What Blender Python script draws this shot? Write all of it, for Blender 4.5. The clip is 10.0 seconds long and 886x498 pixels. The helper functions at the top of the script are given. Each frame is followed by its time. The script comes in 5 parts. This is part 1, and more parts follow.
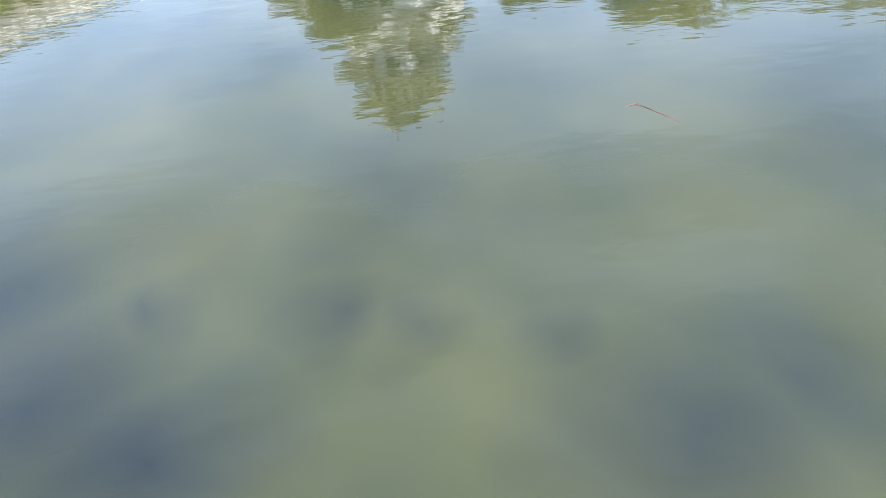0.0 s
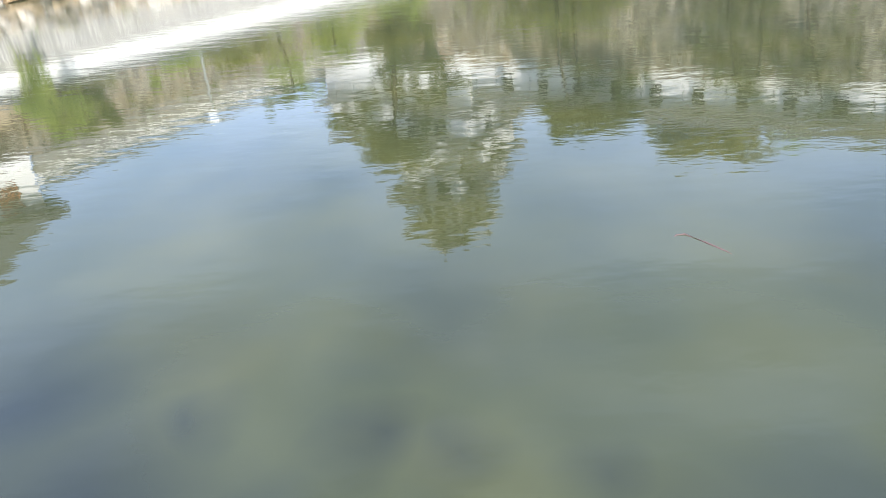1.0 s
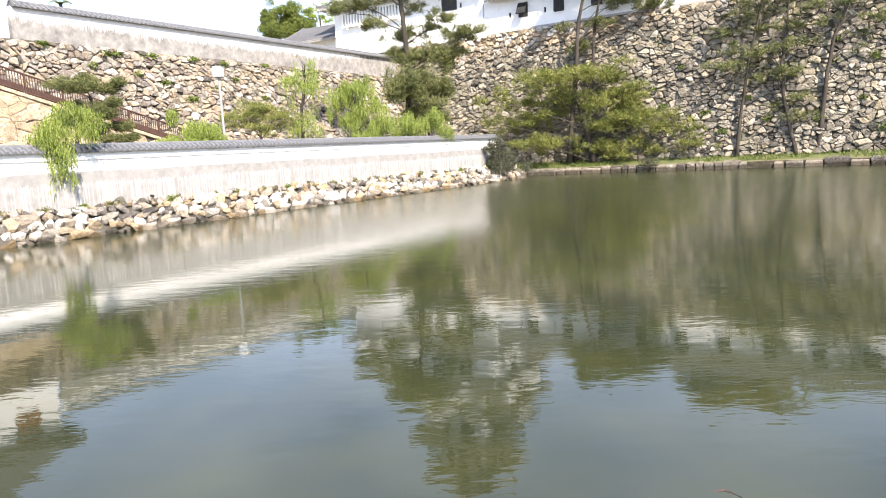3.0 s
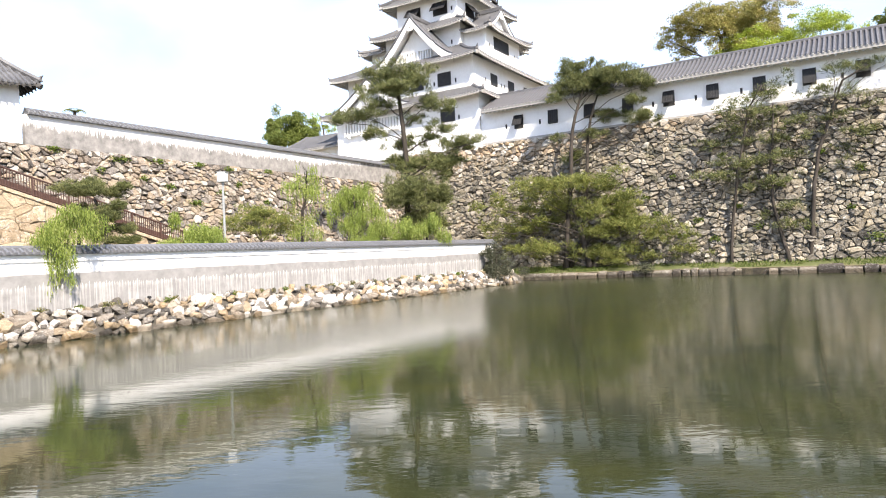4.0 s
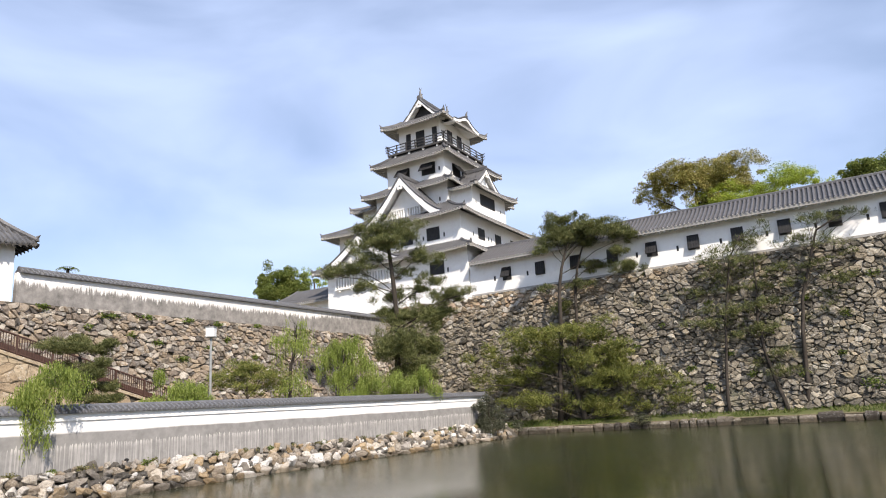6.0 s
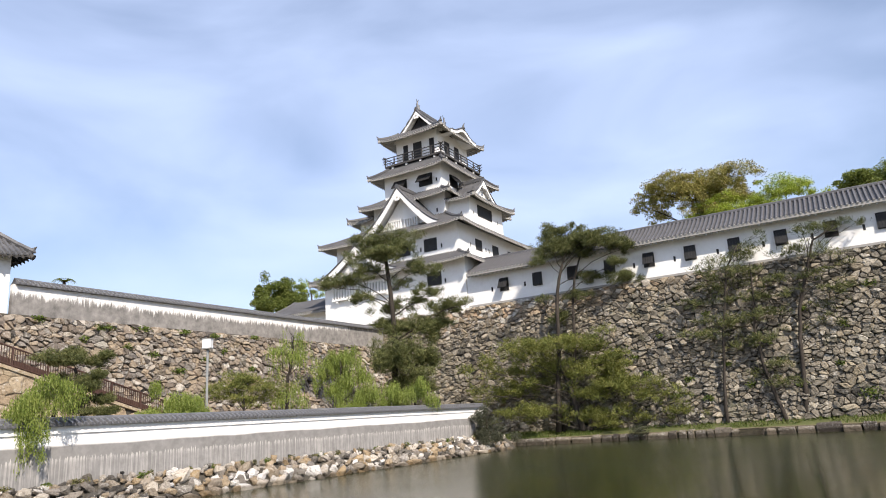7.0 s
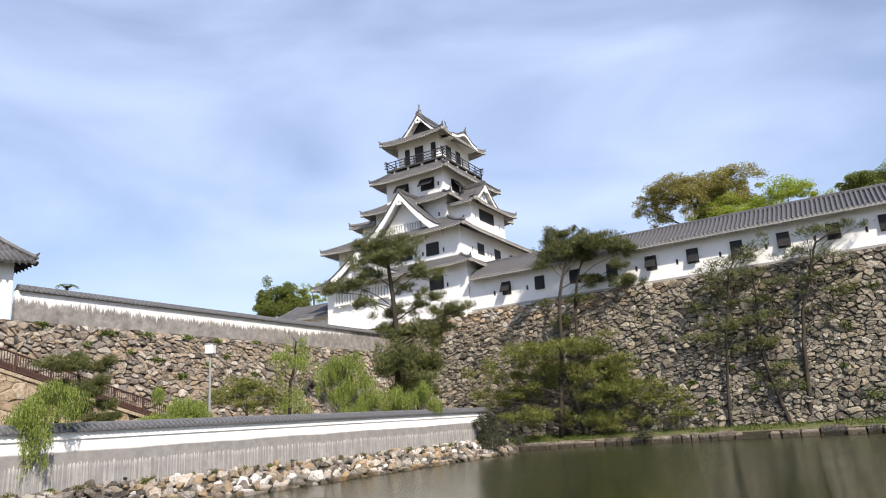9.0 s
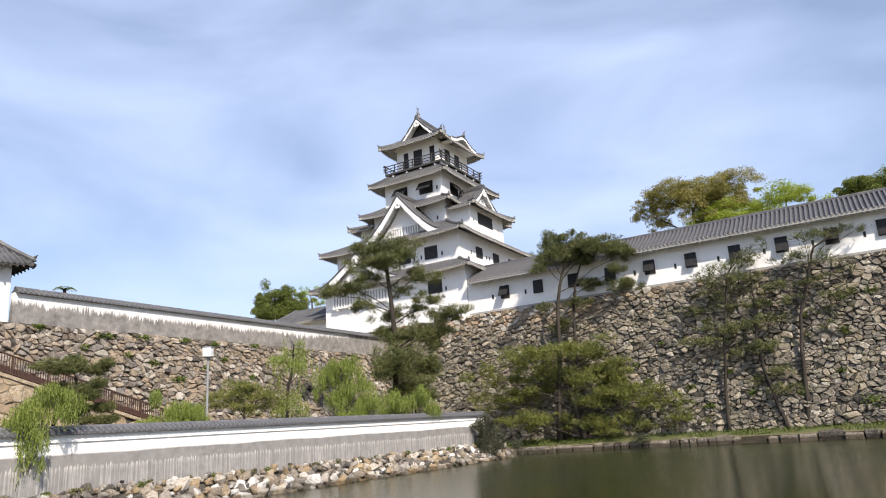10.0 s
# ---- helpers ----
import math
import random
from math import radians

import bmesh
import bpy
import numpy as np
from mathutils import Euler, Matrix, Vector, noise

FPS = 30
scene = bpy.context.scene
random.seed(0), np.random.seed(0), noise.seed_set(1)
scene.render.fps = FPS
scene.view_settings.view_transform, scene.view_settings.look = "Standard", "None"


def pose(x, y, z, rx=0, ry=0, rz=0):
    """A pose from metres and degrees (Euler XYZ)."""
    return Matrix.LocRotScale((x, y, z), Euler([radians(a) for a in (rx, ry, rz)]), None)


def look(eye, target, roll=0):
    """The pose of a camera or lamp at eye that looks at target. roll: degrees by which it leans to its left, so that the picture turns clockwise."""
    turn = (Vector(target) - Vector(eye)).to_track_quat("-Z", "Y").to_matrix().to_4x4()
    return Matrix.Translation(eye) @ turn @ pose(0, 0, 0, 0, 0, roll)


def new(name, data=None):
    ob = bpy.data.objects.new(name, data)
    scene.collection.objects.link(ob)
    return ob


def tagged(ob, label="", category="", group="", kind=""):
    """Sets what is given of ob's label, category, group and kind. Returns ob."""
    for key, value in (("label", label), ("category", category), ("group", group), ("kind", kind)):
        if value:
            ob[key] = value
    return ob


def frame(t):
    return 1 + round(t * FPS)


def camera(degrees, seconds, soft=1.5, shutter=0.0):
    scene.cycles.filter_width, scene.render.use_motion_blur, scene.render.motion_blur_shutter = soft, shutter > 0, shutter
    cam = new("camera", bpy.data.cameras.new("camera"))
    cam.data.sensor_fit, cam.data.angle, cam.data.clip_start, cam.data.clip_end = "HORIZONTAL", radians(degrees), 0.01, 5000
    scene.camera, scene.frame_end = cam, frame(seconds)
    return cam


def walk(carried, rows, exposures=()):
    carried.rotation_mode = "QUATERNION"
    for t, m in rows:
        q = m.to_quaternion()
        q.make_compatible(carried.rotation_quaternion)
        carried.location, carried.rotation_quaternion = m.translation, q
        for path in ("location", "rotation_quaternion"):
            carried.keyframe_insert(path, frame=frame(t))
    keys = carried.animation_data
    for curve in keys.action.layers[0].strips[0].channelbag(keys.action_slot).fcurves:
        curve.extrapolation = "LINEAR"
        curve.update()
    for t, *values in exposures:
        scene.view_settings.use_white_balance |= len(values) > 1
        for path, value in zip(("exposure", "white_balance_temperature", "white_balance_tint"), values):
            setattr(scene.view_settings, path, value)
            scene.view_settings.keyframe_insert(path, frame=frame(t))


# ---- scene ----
cam = camera(66.0, 10.0, 1.0)
EYE = (0.0, 0.0, 2.4)
TURNS = [
    (0.0, 51.2, 4.0, -4.9), (0.5, 56.86, 4.34, -2.26), (1.0, 61.7, 4.2, -0.48), (1.5, 66.36, 4.05, 1.1), (2.0, 71.94, 3.7, 1.35),
    (2.5, 76.74, 3.13, 1.63), (3.0, 81.76, 3.07, 2.12), (4.5, 94.51, 2.5, 1.78), (5.0, 98.56, 3.16, 1.33),
    (5.5, 101.59, 3.67, 1.05), (6.0, 103.11, 3.52, 1.21), (7.5, 104.25, 3.7, 0.94), (8.0, 104.54, 3.6, 1.11),
    (8.5, 104.2, 3.59, 1.23), (9.0, 104.38, 3.87, 1.25), (9.5, 104.59, 3.8, 1.19), (10.0, 104.67, 3.74, 1.08)]
EXPOSURES = [(0.0, 2.31), (0.5, 2.26), (1.0, 2.11), (1.5, 1.96), (2.0, 1.7), (2.5, 1.62), (3.0, 1.64), (4.5, 1.08), (5.0, 0.78), (5.5, 0.6), (6.0, 0.53), (10.0, 0.46)]
walk(cam, [(t, pose(*EYE, rx, ry, rz)) for t, rx, ry, rz in TURNS], [(t, stops, 6300 if t < 1.2 else 6800, 10 if t < 1.2 else 13) for t, stops in EXPOSURES])

# ---- world and sun ----
SUN_AZ, SUN_EL = 155.0, 42.0      # compass angle from +y towards +x, and height, in degrees
world = bpy.data.worlds.new("sky")
scene.world = world
world.use_nodes = True
wn, wl = world.node_tree.nodes, world.node_tree.links
wn.clear()
sky = wn.new("ShaderNodeTexSky")
sky.sky_type, sky.sun_disc = "NISHITA", False
sky.sun_elevation, sky.sun_rotation = radians(SUN_EL), radians(SUN_AZ)
sky.air_density, sky.dust_density, sky.ozone_density = 1.0, 0.8, 3.0
tc = wn.new("ShaderNodeTexCoord")
mp = wn.new("ShaderNodeMapping")
mp.inputs["Scale"].default_value = (1.0, 1.0, 2.6)
veil = wn.new("ShaderNodeTexNoise")
veil.inputs["Scale"].default_value, veil.inputs["Detail"].default_value, veil.inputs["Roughness"].default_value = 2.3, 6.0, 0.44
veil.inputs["Distortion"].default_value = 0.5
ramp = wn.new("ShaderNodeMapRange")
ramp.inputs["From Min"].default_value, ramp.inputs["From Max"].default_value = 0.34, 0.74
ramp.inputs["To Min"].default_value, ramp.inputs["To Max"].default_value = 0.27, 0.86
mixw = wn.new("ShaderNodeMix")
mixw.data_type = "RGBA"
mixw.inputs[7].default_value = (5.45, 6.8, 9.75, 1)
bg = wn.new("ShaderNodeBackground")
bg.inputs["Strength"].default_value = 0.108
wo = wn.new("ShaderNodeOutputWorld")
wl.new(tc.outputs["Generated"], mp.inputs["Vector"])
wl.new(mp.outputs["Vector"], veil.inputs["Vector"])
wl.new(veil.outputs["Fac"], ramp.inputs["Value"])
wl.new(ramp.outputs["Result"], mixw.inputs["Factor"])
wl.new(sky.outputs["Color"], mixw.inputs[6])
wl.new(mixw.outputs[2], bg.inputs["Color"])
wl.new(bg.outputs["Background"], wo.inputs["Surface"])

sun = new("sun", bpy.data.lights.new("sun", "SUN"))
sun.data.energy, sun.data.angle, sun.data.color = 5.0, radians(0.55), (1.0, 0.93, 0.82)
sd = Vector((math.sin(radians(SUN_AZ)) * math.cos(radians(SUN_EL)), math.cos(radians(SUN_AZ)) * math.cos(radians(SUN_EL)), math.sin(radians(SUN_EL))))
sun.matrix_world = look(sd * 60, (0, 0, 0))


# ---- materials ----
def material(name, build, rough=0.8, metal=0.0, spec=0.4):
    """A node material; build(n, l, bsdf, co) wires colour and relief. co: object coordinates in metres."""
    m = bpy.data.materials.new(name)
    m.use_nodes = True
    n, l = m.node_tree.nodes, m.node_tree.links
    b = n["Principled BSDF"]
    b.inputs["Roughness"].default_value, b.inputs["Metallic"].default_value = rough, metal
    b.inputs["Specular IOR Level"].default_value = spec
    co = n.new("ShaderNodeTexCoord").outputs["Object"]
    build(n, l, b, co)
    return m


def noise_of(n, l, co, scale, detail=5.0, rough=0.6, stretch=None):
    if stretch:
        q = n.new("ShaderNodeMapping")
        q.inputs["Scale"].default_value = stretch
        l.new(co, q.inputs["Vector"])
        co = q.outputs["Vector"]
    t = n.new("ShaderNodeTexNoise")
    t.inputs["Scale"].default_value, t.inputs["Detail"].default_value, t.inputs["Roughness"].default_value = scale, detail, rough
    l.new(co, t.inputs["Vector"])
    return t.outputs["Fac"]


def ramp_of(n, l, fac, stops):
    r = n.new("ShaderNodeValToRGB")
    e = r.color_ramp.elements
    while len(e) < len(stops):
        e.new(0.5)
    for k, (p, c) in zip(e, stops):
        k.position, k.color = p, (*c, 1)
    l.new(fac, r.inputs["Fac"])
    return r.outputs["Color"]


def mix_of(n, l, fac, a, b, mode="MIX"):
    x = n.new("ShaderNodeMix")
    x.data_type, x.blend_type = "RGBA", mode
    for sock, v in ((x.inputs["Factor"], fac), (x.inputs[6], a), (x.inputs[7], b)):
        if isinstance(v, (int, float)):
            sock.default_value = v
        elif isinstance(v, tuple):
            sock.default_value = (*v, 1)
        else:
            l.new(v, sock)
    return x.outputs[2]


def math_of(n, l, op, a, b=0.0, clamp=False):
    x = n.new("ShaderNodeMath")
    x.operation, x.use_clamp = op, clamp
    for sock, v in zip(x.inputs, (a, b)):
        if isinstance(v, (int, float)):
            sock.default_value = v
        else:
            l.new(v, sock)
    return x.outputs[0]


def span_of(n, l, v, a, b, c=0.0, d=1.0):
    x = n.new("ShaderNodeMapRange")
    for sock, val in zip(("From Min", "From Max", "To Min", "To Max"), (a, b, c, d)):
        x.inputs[sock].default_value = val
    l.new(v, x.inputs["Value"])
    return x.outputs["Result"]


def bump_of(n, l, b, height, strength, distance):
    x = n.new("ShaderNodeBump")
    x.inputs["Strength"].default_value, x.inputs["Distance"].default_value = strength, distance
    l.new(height, x.inputs["Height"])
    l.new(x.outputs["Normal"], b.inputs["Normal"])


def piece_random(n, l):
    """One random number for each piece, be it an object of its own or an island of a joined mesh."""
    return math_of(n, l, "FRACT", math_of(n, l, "ADD", n.new("ShaderNodeObjectInfo").outputs["Random"], n.new("ShaderNodeNewGeometry").outputs["Random Per Island"]))


def stone_material(name, stops, moss=0.5, wet=None, pale_from=None):
    def build(n, l, b, co):
        rnd = piece_random(n, l)
        base = ramp_of(n, l, rnd, stops)
        if pale_from:
            # paler and redder stones mix into the top courses
            h = n.new("ShaderNodeSeparateXYZ")
            l.new(co, h.inputs[0])
            line = math_of(n, l, "ADD", h.outputs["Z"], math_of(n, l, "MULTIPLY", noise_of(n, l, co, 0.2, 3, 0.6), 7.0))
            top_tint = ramp_of(n, l, math_of(n, l, "FRACT", math_of(n, l, "MULTIPLY", rnd, 5.0)), [(0.0, (0.22, 0.19, 0.15)), (0.35, (0.42, 0.33, 0.22)), (0.6, (0.46, 0.31, 0.19)), (0.8, (0.52, 0.48, 0.41)), (1.0, (0.72, 0.69, 0.64))])
            line = math_of(n, l, "SUBTRACT", line, math_of(n, l, "MULTIPLY", math_of(n, l, "MAXIMUM", math_of(n, l, "SUBTRACT", h.outputs["X"], 12.0), 0.0), 0.2))
            base = mix_of(n, l, span_of(n, l, line, pale_from, pale_from + 2.0, 0.0, 0.85), base, top_tint)
        fine = noise_of(n, l, co, 5.0, 8, 0.7)
        base = mix_of(n, l, span_of(n, l, fine, 0.3, 0.7, 0.0, 0.55), base, mix_of(n, l, 1.0, base, (0.5, 0.46, 0.42), "MULTIPLY"))
        lich = noise_of(n, l, co, 1.9, 6, 0.7)
        base = mix_of(n, l, span_of(n, l, lich, 0.57, 0.70, 0.0, 0.6), base, (0.45, 0.43, 0.38))
        pale = noise_of(n, l, co, 6.5, 7, 0.75)
        base = mix_of(n, l, math_of(n, l, "MULTIPLY", span_of(n, l, pale, 0.52, 0.66, 0.0, 0.75), span_of(n, l, math_of(n, l, "FRACT", math_of(n, l, "MULTIPLY", rnd, 17.0)), 0.45, 0.9)), base, (0.60, 0.58, 0.54))
        mos = noise_of(n, l, co, 0.55, 5, 0.65)
        base = mix_of(n, l, span_of(n, l, mos, 0.55, 0.75, 0.0, moss), base, (0.07, 0.085, 0.035))
        crack = noise_of(n, l, co, 3.2, 9, 0.78)
        base = mix_of(n, l, span_of(n, l, crack, 0.36, 0.5, 0.75, 0.0), base, mix_of(n, l, 1.0, base, (0.32, 0.30, 0.28), "MULTIPLY"))
        if wet:
            # dark tide mark above the waterline
            z = n.new("ShaderNodeSeparateXYZ")
            l.new(n.new("ShaderNodeNewGeometry").outputs["Position"], z.inputs[0])
            mark = math_of(n, l, "ADD", z.outputs["Z"], math_of(n, l, "MULTIPLY", fine, 0.2))
            base = mix_of(n, l, span_of(n, l, mark, wet + 0.1, wet + 0.22, 0.8, 0.0), base, mix_of(n, l, 1.0, base, (0.28, 0.25, 0.2), "MULTIPLY"))
        l.new(base, b.inputs["Base Color"])
        bump_of(n, l, b, noise_of(n, l, co, 3.0, 9, 0.72), 0.9, 0.16)
    return material(name, build, 0.88, spec=0.25)


STONE_MAIN = stone_material("castle_stone", [(0.0, (0.085, 0.078, 0.066)), (0.25, (0.18, 0.162, 0.13)), (0.45, (0.31, 0.275, 0.215)), (0.65, (0.19, 0.173, 0.145)), (0.85, (0.32, 0.272, 0.195)), (1.0, (0.48, 0.445, 0.375))], 0.6, None, 13.2)
STONE_LEFT = stone_material("weathered_stone", [(0.0, (0.10, 0.09, 0.082)), (0.25, (0.23, 0.19, 0.155)), (0.5, (0.36, 0.29, 0.21)), (0.72, (0.20, 0.185, 0.172)), (0.9, (0.37, 0.325, 0.27)), (1.0, (0.5, 0.47, 0.42))], 0.35)
STONE_SHORE = stone_material("shore_stone", [(0.0, (0.10, 0.093, 0.085)), (0.2, (0.27, 0.245, 0.215)), (0.4, (0.42, 0.31, 0.18)), (0.6, (0.34, 0.315, 0.29)), (0.75, (0.58, 0.52, 0.44)), (0.9, (0.74, 0.72, 0.69)), (1.0, (0.82, 0.80, 0.78))], 0.2, 0.14)
STONE_KERB = stone_material("kerb_stone", [(0.0, (0.07, 0.06, 0.052)), (0.5, (0.16, 0.14, 0.115)), (1.0, (0.30, 0.26, 0.21))], 0.4, 0.2)
STONE_RAMP = stone_material("sandstone_block", [(0.0, (0.36, 0.28, 0.19)), (0.5, (0.45, 0.36, 0.25)), (1.0, (0.52, 0.43, 0.31))], 0.15)


def flat(name, stops, scale=2.0, rough=0.85, bump=0.3, dist=0.02, spec=0.3, metal=0.0, stretch=None):
    def build(n, l, b, co):
        f = noise_of(n, l, co, scale, 7, 0.65, stretch)
        g = noise_of(n, l, co, scale * 9, 5, 0.6, stretch)
        f = math_of(n, l, "ADD", math_of(n, l, "MULTIPLY", f, 0.65), math_of(n, l, "MULTIPLY", g, 0.35))
        l.new(ramp_of(n, l, span_of(n, l, f, 0.3, 0.7), stops), b.inputs["Base Color"])
        if bump:
            bump_of(n, l, b, g, bump, dist)
    return material(name, build, rough, metal, spec)


JOINT = flat("joint_earth", [(0, (0.03, 0.027, 0.021)), (0.6, (0.07, 0.062, 0.05)), (1, (0.16, 0.14, 0.11))], 1.5)
EARTH = flat("bank_earth", [(0, (0.10, 0.085, 0.05)), (0.6, (0.2, 0.17, 0.11)), (1, (0.27, 0.23, 0.16))], 0.8)
GRASSY = flat("grassy_earth", [(0, (0.05, 0.065, 0.02)), (0.5, (0.09, 0.10, 0.035)), (1, (0.2, 0.17, 0.1))], 0.6)
PLASTER = flat("white_plaster", [(0, (0.70, 0.69, 0.67)), (0.5, (0.79, 0.785, 0.77)), (1, (0.83, 0.825, 0.815))], 0.5, 0.75, 0.08)
# eaves shade is painted into this grey, which the gallery's base course shares
GREY_SHADE = flat("grey_shade_plaster", [(0, (0.26, 0.25, 0.235)), (1, (0.36, 0.35, 0.33))], 0.8, 0.8, 0.1)
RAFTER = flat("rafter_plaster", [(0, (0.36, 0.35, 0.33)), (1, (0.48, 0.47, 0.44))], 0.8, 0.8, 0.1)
TILE = flat("grey_roof_tile", [(0, (0.05, 0.05, 0.053)), (0.5, (0.085, 0.085, 0.089)), (1, (0.14, 0.138, 0.14))], 1.3, 0.55, 0.3, 0.02, 0.4)
TILE_END = flat("limed_end_tile", [(0, (0.22, 0.215, 0.21)), (1, (0.46, 0.45, 0.43))], 3.0, 0.7, 0.2)
TILE_COVER = flat("cover_tile_grey", [(0, (0.055, 0.055, 0.058)), (0.5, (0.095, 0.093, 0.097)), (1, (0.15, 0.147, 0.15))], 1.7, 0.6, 0.3, 0.02, 0.35)
# cover tile grey halved, to put shade into the gaps between tile rows
TILE_GAP_SHADE = flat("valley_tile_shaded", [(0, (0.025, 0.025, 0.027)), (0.5, (0.045, 0.045, 0.048)), (1, (0.075, 0.074, 0.076))], 1.7, 0.6, 0.3, 0.02, 0.3)
TILE_DARK = flat("dark_wall_tile", [(0, (0.06, 0.062, 0.068)), (0.5, (0.11, 0.112, 0.12)), (1, (0.17, 0.17, 0.175))], 2.0, 0.5, 0.3, 0.02, 0.4)
SHUTTER = flat("black_wood", [(0, (0.012, 0.012, 0.013)), (1, (0.035, 0.034, 0.034))], 3.0, 0.6, 0.2)
RAILWOOD = flat("dark_rail_wood", [(0, (0.035, 0.034, 0.033)), (1, (0.075, 0.07, 0.066))], 3.0, 0.7, 0.2)
BROWNRAIL = flat("brown_rail_paint", [(0, (0.045, 0.025, 0.02)), (1, (0.09, 0.05, 0.04))], 3.0, 0.6, 0.15)
ORANGEWOOD = flat("orange_wood", [(0, (0.30, 0.10, 0.04)), (1, (0.42, 0.16, 0.07))], 3.0, 0.7, 0.2)
STEEL = flat("galvanised_steel", [(0, (0.2, 0.21, 0.21)), (1, (0.28, 0.29, 0.29))], 3.0, 0.5, 0.05, 0.01, 0.4, 0.0)
LAMPWHITE = flat("white_lamp_glass", [(0, (0.78, 0.78, 0.77)), (1, (0.84, 0.84, 0.83))], 3.0, 0.35, 0.0)
BARK = flat("pine_bark", [(0, (0.018, 0.015, 0.012)), (0.6, (0.052, 0.044, 0.037)), (1, (0.092, 0.080, 0.069))], 3.0, 0.95, 0.8, 0.04, 0.2, 0.0, (1, 1, 0.35))
STICK = flat("wet_stick", [(0, (0.05, 0.035, 0.035)), (1, (0.09, 0.055, 0.055))], 5.0, 0.95, 0.2, 0.02, 0.1)


def leaf_material(name, stops, trans=0.35):
    m = bpy.data.materials.new(name)
    m.use_nodes = True
    n, l = m.node_tree.nodes, m.node_tree.links
    b = n["Principled BSDF"]
    b.inputs["Roughness"].default_value, b.inputs["Specular IOR Level"].default_value = 0.6, 0.25
    geo = n.new("ShaderNodeNewGeometry")
    co = n.new("ShaderNodeTexCoord").outputs["Object"]
    patch = noise_of(n, l, co, 0.7, 4, 0.6)
    f = math_of(n, l, "ADD", math_of(n, l, "MULTIPLY", geo.outputs["Random Per Island"], 0.55), math_of(n, l, "MULTIPLY", patch, 0.5))
    c = ramp_of(n, l, f, stops)
    l.new(c, b.inputs["Base Color"])
    t = n.new("ShaderNodeBsdfTranslucent")
    l.new(c, t.inputs["Color"])
    x = n.new("ShaderNodeMixShader")
    x.inputs["Fac"].default_value = trans
    l.new(b.outputs["BSDF"], x.inputs[1])
    l.new(t.outputs["BSDF"], x.inputs[2])
    l.new(x.outputs["Shader"], n["Material Output"].inputs["Surface"])
    return m


PINE = leaf_material("pine_needles", [(0.15, (0.033, 0.044, 0.015)), (0.5, (0.095, 0.11, 0.037)), (0.85, (0.22, 0.22, 0.088))], 0.28)
PINE_LIGHT = leaf_material("pale_pine_needles", [(0.15, (0.05, 0.062, 0.015)), (0.5, (0.135, 0.155, 0.035)), (0.85, (0.27, 0.27, 0.08))], 0.3)
WILLOW = leaf_material("willow_leaves", [(0.15, (0.075, 0.11, 0.02)), (0.5, (0.19, 0.25, 0.05)), (0.85, (0.33, 0.37, 0.11))], 0.4)
SHRUB = leaf_material("shrub_leaves", [(0.15, (0.03, 0.036, 0.022)), (0.5, (0.06, 0.065, 0.04)), (0.85, (0.11, 0.11, 0.07))], 0.2)
CAMPHOR_LEAF = leaf_material("russet_green_leaves", [(0.15, (0.12, 0.13, 0.03)), (0.4, (0.24, 0.235, 0.06)), (0.62, (0.34, 0.27, 0.10)), (0.85, (0.33, 0.35, 0.10))], 0.35)
MAPLE_LEAF = leaf_material("bright_green_leaves", [(0.15, (0.16, 0.22, 0.025)), (0.5, (0.30, 0.38, 0.05)), (0.85, (0.42, 0.48, 0.10))], 0.45)
OAK_LEAF = leaf_material("deep_green_leaves", [(0.15, (0.055, 0.078, 0.02)), (0.5, (0.14, 0.18, 0.04)), (0.85, (0.26, 0.29, 0.08))], 0.4)
WEED = leaf_material("weed_leaves", [(0.15, (0.05, 0.08, 0.015)), (0.5, (0.10, 0.15, 0.025)), (0.85, (0.2, 0.22, 0.06))], 0.35)
DRY_WEED = leaf_material("dry_weed_leaves", [(0.15, (0.06, 0.065, 0.025)), (0.5, (0.13, 0.13, 0.05)), (0.85, (0.25, 0.22, 0.10))], 0.3)
GRASS = leaf_material("grass_blades", [(0.15, (0.05, 0.075, 0.015)), (0.5, (0.09, 0.13, 0.025)), (0.85, (0.18, 0.19, 0.07))], 0.35)


WEED_BEDS = ((-2.57, 2.99, 0.65, 0.85), (-2.79, 2.06, 0.8, 0.95), (-1.92, 3.37, 0.5, 0.35), (-1.96, 2.17, 0.55, 0.95), (-1.38, 1.71, 0.45, 0.95), (-1.43, 2.77, 0.21, 0.6), (-0.54, 2.46, 0.2, 0.6), (-0.15, 2.35, 0.17, 0.45), (0.55, 2.24, 0.16, 0.45), (0.9, 1.6, 0.39, 0.75), (1.52, 1.84, 0.37, 0.55), (-0.08, 3.64, 0.47, 0.35), (2.73, 3.87, 0.46, 0.4))


